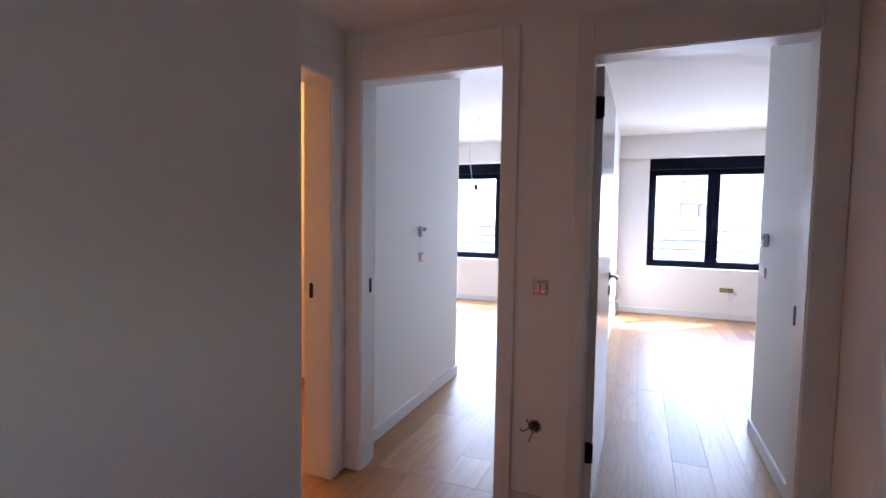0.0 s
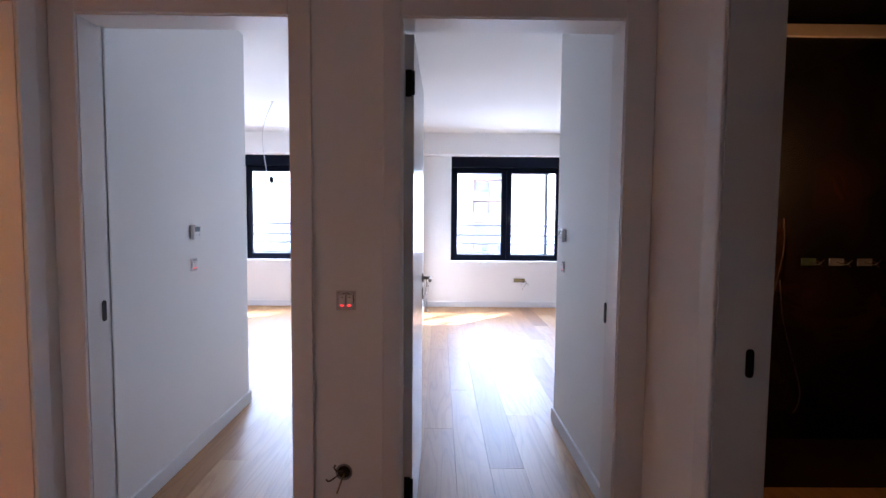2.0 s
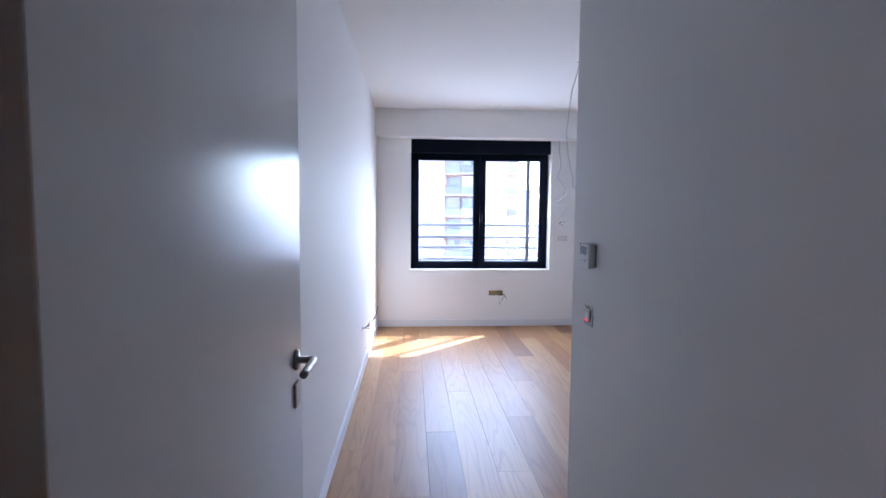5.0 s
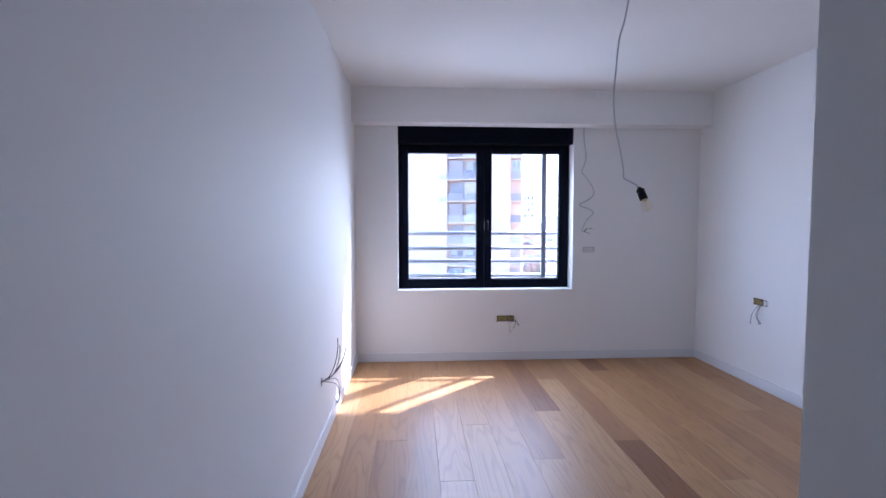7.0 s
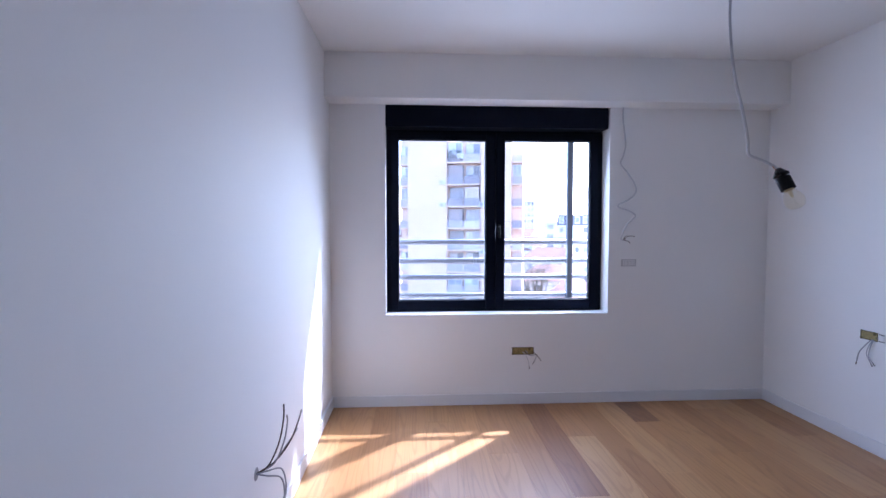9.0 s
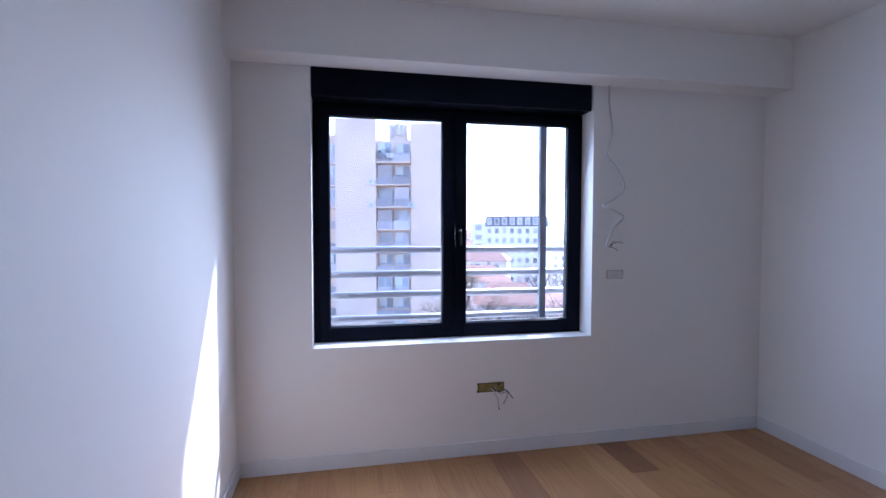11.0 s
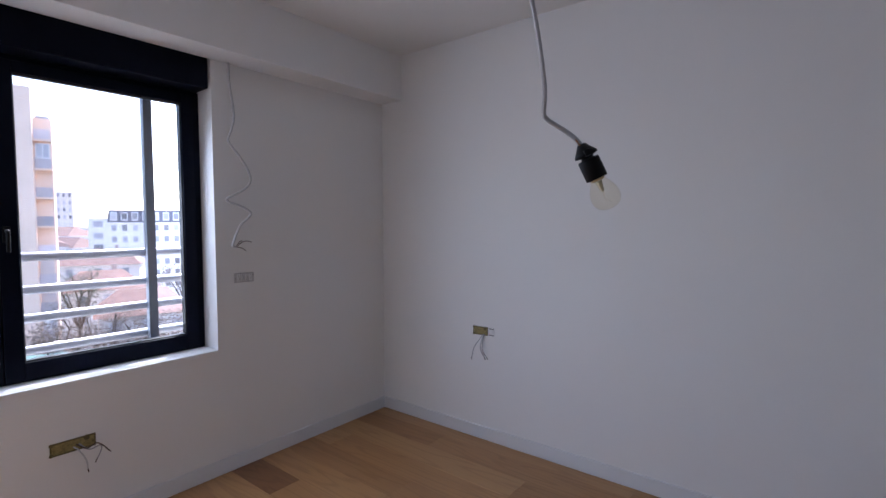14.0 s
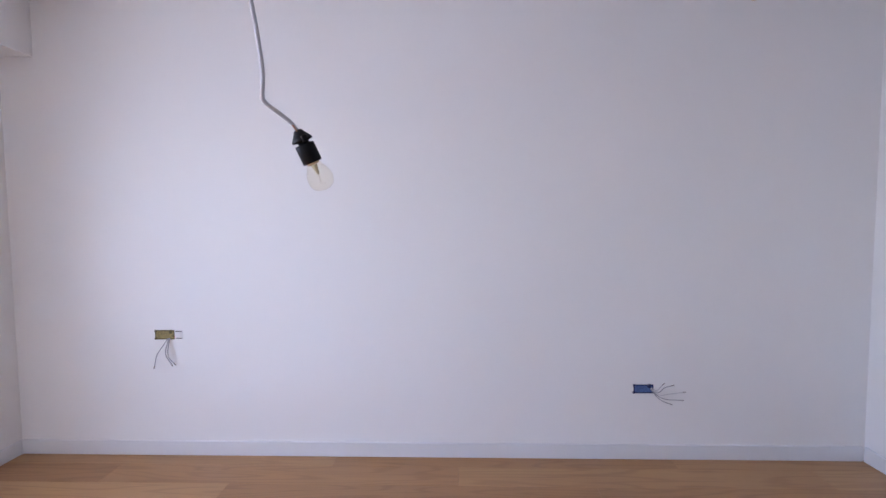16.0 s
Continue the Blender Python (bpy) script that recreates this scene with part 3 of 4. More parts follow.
def light_switch(at, turn, label):
    """A bare double switch: mounting frame, two rockers, ragged plaster gaps, claws and two lit indicators."""
    d = thing("light_switch", at, label, "light switch", "uncovered switches", turn=turn)
    part("plate", boxes((-0.0355, 0.0355, -0.003, 0, -0.0355, 0.0355), bevel=0.001), GREYWHITE, d)
    for x in (-0.0135, 0.0135):
        part("rocker", boxes((x - 0.011, x + 0.011, -0.010, -0.003, -0.02, 0.02), bevel=0.0015), WHITEPLASTIC, d)
        part("indicator", boxes((x - 0.0055, x + 0.0055, -0.0112, -0.0095, -0.0195, -0.0155), bevel=0.001), REDLED, d, "glowing red indicator")
        part("notch", boxes((x - 0.006, x + 0.004, -0.0108, -0.0098, 0.012, 0.0135)), HOLESHADE, d)
    # gaps, holes and slots are raised dark shapes painting their shade, not recesses
    for e in (1, -1):
        part("gap", tube([(0.019 * math.cos(a), -0.0035, e * (0.009 + 0.019 * math.sin(a))) for a in (0.5, 1.0, 1.5, 2.1, 2.4)], 0.0009 + 0.0003 * e, 6, 3), HOLESHADE, d, smooth=True)
    for x, z, w in ((-0.029, -0.027, 0.004), (0.028, 0.027, 0.003), (-0.03, 0.004, 0.003), (0.029, 0.002, 0.004), (-0.028, 0.028, 0.003), (0.027, -0.029, 0.003)):
        part("screw_hole_shade", lathe([(0, 0.0008), (w / 2, 0.0006), (w / 2, 0)], 8, pose(x, -0.003, z, 90, 0, 0)), HOLESHADE, d)
    part("slot", boxes((-0.0012, 0.0012, -0.0052, -0.003, -0.02, 0.022)), HOLESHADE, d)
    part("slot", boxes((0.0248, 0.027, -0.0052, -0.003, -0.012, 0.02)), HOLESHADE, d)
    return d


light_switch((-0.068, 2.312, 1.046), 0, "uncovered white double light switch with red indicators")
light_switch((1.045, 3.58, 1.052), -90, "uncovered light switch below the thermostat")
light_switch((-1.112, 3.29, 1.075), 90, "uncovered light switch in the neighbouring room")


def thermostat(at, turn):
    d = thing("thermostat", at, "white wall thermostat with grey display", "thermostat", "thermostats", turn=turn)
    part("back_plate", boxes((-0.036, 0.036, -0.006, 0, -0.036, 0.036)), GREYPLASTIC, d, "grey mounting plate")
    body = part("body", boxes((-0.041, 0.041, -0.028, -0.006, -0.04, 0.04), bevel=0.003), WHITEPLASTIC, d)
    part("display", boxes((-0.034, 0.022, -0.0292, -0.0278, 0.003, 0.030), bevel=0.0006), LCD, body, "grey display")
    for k in range(3):
        part("display_mark", boxes((-0.026 + k * 0.014, -0.018 + k * 0.014, -0.0298, -0.0292, 0.012, 0.022)), LCD, body)
    part("button", boxes((-0.027, -0.015, -0.0292, -0.0278, -0.017, -0.0145)), GREYPLASTIC, body, "grey minus button")
    part("button", boxes((0.006, 0.018, -0.0292, -0.0278, -0.017, -0.0145), (0.0108, 0.0132, -0.0291, -0.0278, -0.022, -0.0095)), GREYPLASTIC, body, "grey plus button")
    for z in (0.022, 0.026):
        part("mark", boxes((0.026, 0.036, -0.0285, -0.0278, z, z + 0.0015)), GREYPLASTIC, body)
    part("marker", lathe([(0, 0.0015), (0.004, 0.001), (0.0045, 0)], 10, pose(-0.034, -0.028, 0.036, 90, 0, 0)), REDPLASTIC, body, "red marker")
    return d


thermostat((1.045, 3.565, 1.25), -90)
thermostat((-1.112, 3.29, 1.258), 90)


def wall_box(name, at, turn, w, h, mat, label, wires, cover=0.0, rim=None):
    """A flush installation box with its loose wires; faces -y before the turn. cover: width of a bare white frame beside it."""
    d = thing(name, at, label, "junction box", "junction boxes", turn=turn)
    part("rim", boxes((-w / 2, w / 2, -0.004, 0, h / 2 - 0.006, h / 2), (-w / 2, w / 2, -0.004, 0, -h / 2, -h / 2 + 0.006),
                      (-w / 2, -w / 2 + 0.006, -0.004, 0, -h / 2 + 0.006, h / 2 - 0.006), (w / 2 - 0.006, w / 2, -0.004, 0, -h / 2 + 0.006, h / 2 - 0.006), bevel=0.0012), rim or mat, d)
    part("inside", boxes((-w / 2 + 0.006, w / 2 - 0.006, -0.002, 0, -h / 2 + 0.006, h / 2 - 0.006)), mat, d)
    if rim:
        for x, z, r in ((-w * 0.47, h * 0.38, 0.008), (-w * 0.47, -h * 0.4, 0.009), (w * 0.30, h * 0.30, 0.013), (w * 0.44, -h * 0.1, 0.007)):
            part("wall_lug", lathe([(0, 0.006), (r * 0.7, 0.005), (r, 0.0)], 10, pose(x, 0, z, 90, 0, 0)), rim, d)
    if cover:
        rosette_frame(d, cover, h, 1, w / 2 + cover / 2)
        part("indicator", boxes((w / 2 + 0.008, w / 2 + 0.014, -0.006, -0.003, -0.012, -0.006)), REDLED, d, "red indicator")
    for points, r, m in wires:
        part("wire", tube(points, r, 6), m, d, smooth=True)
        tip = Vector(points[-1])
        back = (tip - Vector(points[-2])).normalized()
        part("wire_end", tube([tip, tip + back * 0.009, tip + back * 0.018], r * 0.9, 6, 1), BROWNWIRE, d)
    return d


wall_box("junction_box", (1.503, GLASS_WALL, 0.416), 0, 0.17, 0.058, OCHRE, "open ochre wall box with loose wires below the window", rim=OLIVE, wires=[
    ([(0.0, -0.003, -0.01), (0.012, -0.03, -0.02), (0.035, -0.04, -0.07), (0.042, -0.035, -0.115)], 0.003, CORD),
    ([(0.01, -0.003, 0.0), (0.04, -0.035, -0.02), (0.075, -0.045, -0.005), (0.10, -0.05, -0.025), (0.118, -0.05, -0.05)], 0.003, BROWNWIRE),
    ([(0.02, -0.003, 0.0), (0.05, -0.03, -0.03), (0.09, -0.045, -0.02), (0.09, -0.05, -0.045), (0.075, -0.05, -0.075)], 0.0028, GREYCORD)])
wall_box("junction_box", (X_RIGHT, 7.045, 0.711), -90, 0.115, 0.055, OCHRE, "open ochre wall box with bare socket frame", rim=OLIVE, wires=[
    ([(0.02, -0.003, -0.02), (0.01, -0.03, -0.05), (-0.03, -0.035, -0.11), (-0.05, -0.03, -0.175)], 0.0028, GREYCORD),
    ([(0.025, -0.003, -0.02), (0.022, -0.03, -0.07), (0.025, -0.04, -0.11), (0.05, -0.035, -0.16)], 0.0028, GREYCORD),
    ([(0.03, -0.003, -0.02), (0.03, -0.025, -0.07), (0.04, -0.04, -0.12), (0.065, -0.035, -0.155)], 0.0028, GREYCORD)], cover=0.05)
wall_box("junction_box", (X_RIGHT, 4.308, 0.404), -90, 0.11, 0.05, BLUEBOX, "open blue wall box with splayed wires", rim=DARKBLUE, wires=[
    ([(0.04, -0.003, 0.01), (0.07, -0.03, -0.01), (0.10, -0.04, 0.02), (0.135, -0.04, 0.03)], 0.0021, GREYCORD),
    ([(0.04, -0.003, 0.0), (0.08, -0.03, -0.025), (0.13, -0.04, -0.015), (0.20, -0.04, -0.005)], 0.0021, CORD),
    ([(0.04, -0.003, 0.0), (0.07, -0.03, -0.03), (0.11, -0.04, -0.045), (0.19, -0.04, -0.05)], 0.0021, GREYCORD),
    ([(0.04, -0.003, 0.0), (0.06, -0.03, -0.03), (0.09, -0.04, -0.055), (0.13, -0.04, -0.07)], 0.0021, GREYCORD),
    ([(0.04, -0.003, 0.005), (0.06, -0.03, 0.0), (0.08, -0.035, 0.02), (0.09, -0.04, 0.035)], 0.0021, CORD)])


def socket_frame():
    d = thing("socket_frame", (2.334, GLASS_WALL, 1.10), "uncovered white four-module socket frame", "socket", "uncovered sockets")
    part("plate", boxes((-0.06, 0.06, -0.003, 0, -0.028, 0.028), bevel=0.001), GREYWHITE, d)
    for k in range(4):
        x = -0.036 + 0.024 * k
        part("module", boxes((x - 0.010, x + 0.010, -0.008, -0.003, -0.020, 0.020), bevel=0.001), WHITEPLASTIC, d)
        part("arc", tube([(x - 0.004 + 0.008 * math.sin(a), -0.0082, 0.015 * math.cos(a)) for a in (0.2, 0.8, 1.57, 2.3, 2.9)], 0.0011, 6, 3), GREYPLASTIC, d, "dark contact slot", True)
    for x, z in ((-0.056, 0.0), (-0.054, -0.022), (0.055, 0.022), (0.056, 0.012), (0.03, -0.025), (-0.02, 0.025)):
        part("screw_hole_shade", lathe([(0, 0.0008), (0.0022, 0.0006), (0.0022, 0)], 8, pose(x, -0.003, z, 90, 0, 0)), HOLESHADE, d)
    return d


socket_frame()


def hall_hole():
    d = thing("junction_box", (-0.078, 2.312, 0.408), "round open wall box with bent wires", "junction box", "junction boxes")
    part("rim", lathe([(0.022, 0), (0.03, 0), (0.031, 0.003), (0.025, 0.004), (0.022, 0)], 20, pose(0, 0, 0, 90, 0, 0)), GREYPLASTIC, d, smooth=True)
    # flat dark disc paints the shade inside the box
    part("inside", lathe([(0, 0.0015), (0.023, 0.0015), (0.023, 0.0)], 20, pose(0, 0, 0, 90, 0, 0)), HOLESHADE, d)
    for pts, m in (([(-0.005, 0, 0.005), (-0.02, -0.025, 0.015), (-0.03, -0.03, 0.03), (-0.025, -0.03, 0.04)], BROWNWIRE),
                   ([(-0.005, 0, 0), (-0.03, -0.025, -0.01), (-0.05, -0.03, -0.02), (-0.06, -0.03, -0.012)], BROWNWIRE),
                   ([(0, 0, -0.01), (-0.008, -0.025, -0.03), (-0.015, -0.03, -0.05), (-0.02, -0.03, -0.065)], OCHRE)):
        part("wire", tube(pts, 0.003, 6), m, d, smooth=True)


hall_hole()


def left_wall_wires():
    d = thing("junction_box", (X_LEFT, 6.19, 0.39), "wall opening with a bundle of loose wires", "junction box", "junction boxes", turn=90)
    part("inside", lathe([(0, 0.0015), (0.024, 0.0015), (0.026, 0.0)], 18, pose(0, 0, 0, 90, 0, 0)), GREYPLASTIC, d)
    rows = (([(0, 0, 0), (0.0, -0.05, 0.03), (0.03, -0.08, 0.09), (0.06, -0.09, 0.16), (0.065, -0.09, 0.21)], BROWNWIRE),
            ([(0, 0, 0), (0.03, -0.06, 0.02), (0.06, -0.09, 0.08), (0.075, -0.10, 0.14), (0.07, -0.10, 0.17)], GREYCORD),
            ([(0, 0, 0), (0.05, -0.06, 0.02), (0.12, -0.10, 0.06), (0.20, -0.11, 0.10), (0.24, -0.11, 0.12)], BROWNWIRE),
            ([(0, 0, 0), (0.06, -0.05, 0.01), (0.14, -0.09, 0.05), (0.21, -0.10, 0.06)], GREYCORD),
            ([(0, 0, 0), (-0.02, -0.05, 0.02), (0.03, -0.09, 0.0), (0.05, -0.10, -0.06), (0.0, -0.10, -0.09), (-0.05, -0.09, -0.05)], GREYCORD),
            ([(0, 0, 0), (-0.03, -0.05, 0.01), (0.02, -0.09, -0.02), (0.03, -0.10, -0.07), (-0.02, -0.10, -0.08)], GREYCORD))
    for pts, m in rows:
        pts = [(1.25 * x, y, (1.2 if z > 0 else 1.5) * z) for x, y, z in pts]
        part("wire", tube(pts, 0.0032, 6), m, d, smooth=True)


left_wall_wires()


def shutter_cable():
    d = thing("shutter_cable", (2.263, GLASS_WALL - 0.02, 2.295), "white loose cable hanging in waves from the boxed beam", "cable")
    part("sheath", tube([(0, 0, 0.0), (0.0, -0.004, -0.11), (0.02, -0.008, -0.278), (0.0, -0.012, -0.37), (-0.02, -0.015, -0.43), (0.033, -0.02, -0.50), (0.085, -0.025, -0.58),
                         (0.095, -0.03, -0.65), (0.04, -0.035, -0.705), (-0.035, -0.03, -0.742), (-0.035, -0.03, -0.765), (0.04, -0.03, -0.79), (0.095, -0.03, -0.825), (0.07, -0.03, -0.86),
                         (0.03, -0.025, -0.90), (-0.004, -0.02, -0.98), (-0.01, -0.02, -1.01), (0.01, -0.02, -1.018)], 0.0062, 8, 5), CORD, d, smooth=True)
    for pts in ([(0.005, -0.02, -1.016), (0.02, -0.03, -0.99), (0.035, -0.03, -0.98)], [(0.01, -0.02, -1.016), (0.04, -0.03, -1.025), (0.06, -0.03, -1.04)],
                [(0.01, -0.02, -1.016), (0.04, -0.03, -0.988), (0.075, -0.03, -0.985), (0.095, -0.03, -0.991)]):
        part("wire", tube(pts, 0.0022, 6), BROWNWIRE, d, smooth=True)


shutter_cable()


def pendant(name, cord, socket_top, bulb_centre, label):
    top = Vector(cord[0])
    d = thing(name, tuple(top), label, "pendant lamp", "bare pendant bulbs")
    rel = [Vector(p) - top for p in cord]
    part("cord", tube(rel, 0.0043, 8, 6), CORD, d, smooth=True)
    part("cord_end", tube([rel[-2] + Vector((0, -0.004, -0.005)), (rel[-2] + rel[-1]) / 2 + Vector((0, -0.008, -0.012)), rel[-1] + Vector((0, -0.012, -0.008))], 0.0012, 6, 3), COPPER, d)
    axis = (Vector(bulb_centre) - Vector(socket_top)).normalized()
    turn = Matrix.Translation(Vector(socket_top) - top) @ axis.to_track_quat("Z", "Y").to_matrix().to_4x4()
    holder = part("lampholder", lathe([(0, -0.004), (0.008, -0.004), (0.013, 0.004), (0.019, 0.012), (0.022, 0.016), (0.022, 0.020), (0.012, 0.022), (0.012, 0.026),
                                       (0.0195, 0.027), (0.0205, 0.03), (0.0205, 0.066), (0.0185, 0.068), (0.0155, 0.068), (0.0155, 0.05), (0, 0.05)], 28, turn), BLACK, d, "black plastic lampholder", True)
    part("clamp", boxes((-0.027, -0.012, -0.006, 0.006, 0.010, 0.022), (0.012, 0.027, -0.006, 0.006, 0.006, 0.018), bevel=0.002), BLACK, holder).matrix_basis = turn
    bulb = part("bulb", lathe([(0.0135, 0.062), (0.0140, 0.070), (0.0175, 0.077), (0.0225, 0.085), (0.0260, 0.094), (0.0275, 0.103), (0.0265, 0.113), (0.0215, 0.123),
                               (0.012, 0.1285), (0, 0.1305)], 32, turn), BULBGLASS, d, "clear glass bulb", True)
    bulb.visible_shadow = False
    part("screw_cap", lathe([(0, 0.060), (0.0128, 0.060), (0.0138, 0.064), (0.0128, 0.068), (0.0136, 0.070), (0.010, 0.072), (0, 0.0725)], 20, turn), BRASS, bulb, "brass screw cap", True)
    part("glass_stem", lathe([(0, 0.0728), (0.007, 0.073), (0.005, 0.08), (0.003, 0.093), (0, 0.095)], 14, turn), STEMGLASS, bulb, smooth=True)
    wires = bmesh.new()
    for s in (-1, 1):
        tube([(0.002 * s, 0, 0.092), (0.006 * s, 0, 0.105), (0.012 * s, 0, 0.115)], 0.0006, 5, 3, wires)
    tube([(-0.012, 0, 0.115), (-0.006, 0.004, 0.118), (0, 0.005, 0.116), (0.006, 0.004, 0.118), (0.012, 0, 0.115)], 0.0006, 5, 3, wires)
    bmesh.ops.transform(wires, matrix=turn, verts=wires.verts)
    part("filament", wires, TUNGSTEN, bulb)
    part("ceiling_hole_shade", lathe([(0, -0.001), (0.012, -0.001), (0.014, 0.0)], 14), HOLESHADE, d)
    return d


CORD_LINE = [(1.793, 5.908, 2.61), (1.745, 5.87, 2.48), (1.70, 5.83, 2.36), (1.665, 5.782, 2.18), (1.643, 5.752, 2.03), (1.651, 5.738, 1.87), (1.672, 5.724, 1.75),
             (1.687, 5.718, 1.66), (1.693, 5.722, 1.615), (1.702, 5.72, 1.603), (1.722, 5.704, 1.589), (1.742, 5.685, 1.572), (1.756, 5.674, 1.555)]
SWAY = Vector((0.012, 0.003, -0.005))
CORD_LINE = CORD_LINE[:1] + [tuple(Vector(p) + SWAY) for p in CORD_LINE[1:]]
SOCKET, BULB = (1.768, 5.677, 1.55), (1.789, 5.643, 1.465)
pendant("pendant_lamp", CORD_LINE, SOCKET, BULB, "bare clear bulb in a black holder on a white cord")
DX = Vector((-3.30, 0.09, 0.23))
pendant("pendant_lamp", [(-1.57, 5.95, 2.61)] + [tuple(Vector(p) + DX) for p in CORD_LINE[3:]], tuple(Vector(SOCKET) + DX), tuple(Vector(BULB) + DX),
        "bare bulb on a cord in the neighbouring room")


def storage_lamp():
    d = thing("ceiling_bulb", (-2.3, 2.4, 2.4), "lit bare bulb of the storage room", "pendant lamp")
    part("cord", tube([(0, 0, 0), (0, 0, -0.1), (0, 0, -0.22)], 0.004, 8, 2), CORD, d)
    part("lampholder", lathe([(0, -0.22), (0.02, -0.225), (0.02, -0.28), (0, -0.281)], 16), BLACK, d, smooth=True)


storage_lamp()


def bathroom_lamp():
    d = thing("bathroom_bulb", (1.70, 2.72, 2.602), "lit bare bulb hanging in the dark bathroom", "pendant lamp")
    part("cord", tube([(0, 0, 0), (0, 0, -0.45), (0, 0, -0.90)], 0.0015, 8, 2), BLACK, d)
    part("lampholder", lathe([(0, -0.90), (0.010, -0.905), (0.010, -0.955), (0, -0.956)], 16), BLACK, d, smooth=True)
    part("bulb", lathe([(0, -0.955), (0.006, -0.956), (0.009, -0.97), (0.013, -0.985), (0.014, -1.0), (0.010, -1.015), (0, -1.022)], 20), BULBGLOW, d, "glowing bulb", True)


bathroom_lamp()

# cable stubs high on the wall
stub = thing("cable_stub", (X_RIGHT, 3.767, 2.54), "short cable stub at a filled wall hole", "cable", turn=-90)
part("filler", lathe([(0, 0.003), (0.02, 0.002), (0.024, 0)], 12, pose(0, 0, 0, 90, 0, 0)), PALETRIM, stub)
part("wire", tube([(0, -0.002, 0.0), (0.004, -0.02, 0.012), (0.01, -0.02, 0.03)], 0.003, 6), BROWNWIRE, stub)
lid = thing("box_cover", (3.40, 3.08, 2.555), "round white junction box cover near the ceiling", "junction box", turn=180)
part("lid", lathe([(0, 0.012), (0.04, 0.01), (0.045, 0.004), (0.045, 0)], 24, pose(0, 0, 0, 90, 0, 0)), WHITEPLASTIC, lid, smooth=True)

# bathroom
setting("trim", boxes((1.15, 3.3, 2.915, 2.935, 2.225, 2.282), bevel=0.002), PALETRIM, "pale plaster ledge above the dark tiles", "trim")


def bathroom_wiring():
    # cable, boxes and wires take darker colours to carry the bathroom's dimness
    d = thing("shower_cable", (1.95, 2.93, 1.36), "thin pale cable, coloured dark for the dim room, looped on dark tiles", "cable")
    part("sheath", tube([(0, 0, 0), (-0.005, -0.015, -0.15), (-0.06, -0.03, -0.4), (-0.09, -0.03, -0.6), (-0.085, -0.03, -0.75)], 0.003, 6), BROWNWIRE, d, smooth=True)
    part("sheath", tube([(-0.02, -0.02, -0.3), (0.0, -0.03, -0.5), (0.06, -0.03, -0.7), (0.1, -0.03, -0.85), (0.09, -0.03, -0.93), (0.07, -0.03, -0.96)], 0.003, 6), BROWNWIRE, d, smooth=True)
    for x, m in ((2.084, COPPERGREEN), (2.223, GREYPLASTIC), (2.362, GREYPLASTIC)):
        wall_box("junction_box", (x, 2.934, 1.148), 0, 0.072, 0.036, m, "open bathroom wall box with coiled wires", [
            ([(0, -0.002, 0), (0.015, -0.02, -0.006), (0.03, -0.02, 0.006), (0.042, -0.02, -0.008)], 0.0022, BROWNWIRE),
            ([(0, -0.002, 0), (0.018, -0.02, -0.008), (0.036, -0.022, -0.010), (0.05, -0.02, 0.0)], 0.0022, GREYPLASTIC)])


bathroom_wiring()

# ---- the town outside ----
GROUND = -19.0
HAZE_WALL = material("pale_render", (0.76, 0.71, 0.67), 0.85, vary=0.06, scale=0.4, fine=8, bump=0.0)
WHITE_WALL = material("bright_white_render", (0.90, 0.865, 0.83), 0.85, vary=0.04, scale=0.4, fine=8, bump=0.0)
ROSE_WALL = material("pale_pink_render", (0.80, 0.68, 0.63), 0.85, vary=0.08, scale=0.4, fine=8, bump=0.0)
CONCRETE = material("beige_concrete", (0.88, 0.665, 0.54), 0.9, vary=0.17, scale=0.25, fine=5, bump=0.0)
# balcony, window and mansard colours are lightened to carry the aerial haze
BALCONY = material("hazed_balcony_panel", (0.54, 0.48, 0.50), 0.8, vary=0.15, scale=0.8, fine=9, bump=0.0, random_tint=0.35)
DARKROOM = material("hazed_window", (0.37, 0.365, 0.40), 0.3, vary=0.2, scale=1.0, bump=0.0, random_tint=0.6)
PALEFRAME = material("white_window_frame", (0.72, 0.72, 0.72), 0.5, vary=0.05, bump=0.0)
BRICK = material("red_brick_infill", (0.56, 0.47, 0.44), 0.85, vary=0.15, scale=2, bump=0.0, random_tint=0.2)
TILE_RED = material("red_roof_tiles", (0.36, 0.215, 0.17), 0.85, vary=0.25, scale=1.5, fine=12, bump=0.0, random_tint=0.2)
SLATE = material("hazed_mansard", (0.18, 0.18, 0.22), 0.7, vary=0.12, scale=1.0, bump=0.0)
COPPERROOF = material("green_roof", (0.22, 0.36, 0.32), 0.7, vary=0.1, bump=0.0)
EARTH = material("winter_ground", (0.22, 0.19, 0.15), 0.95, vary=0.3, scale=0.02, fine=0.5, bump=0.0)
BARK = material("bark", (0.10, 0.075, 0.055), 0.95, vary=0.2, bump=0.0)
TWIG = material("bare_twigs", (0.20, 0.145, 0.11), 0.95, vary=0.25, scale=0.8, bump=0.0)
FIR = material("evergreen", (0.05, 0.075, 0.045), 0.95, vary=0.3, scale=0.8, bump=0.0)

ground_mesh = bmesh.new()
bmesh.ops.create_grid(ground_mesh, x_segments=8, y_segments=8, size=4500, matrix=Matrix.Translation((0, 0, GROUND)))
setting("ground", ground_mesh, EARTH, "wintry town ground reaching the horizon", "ground")

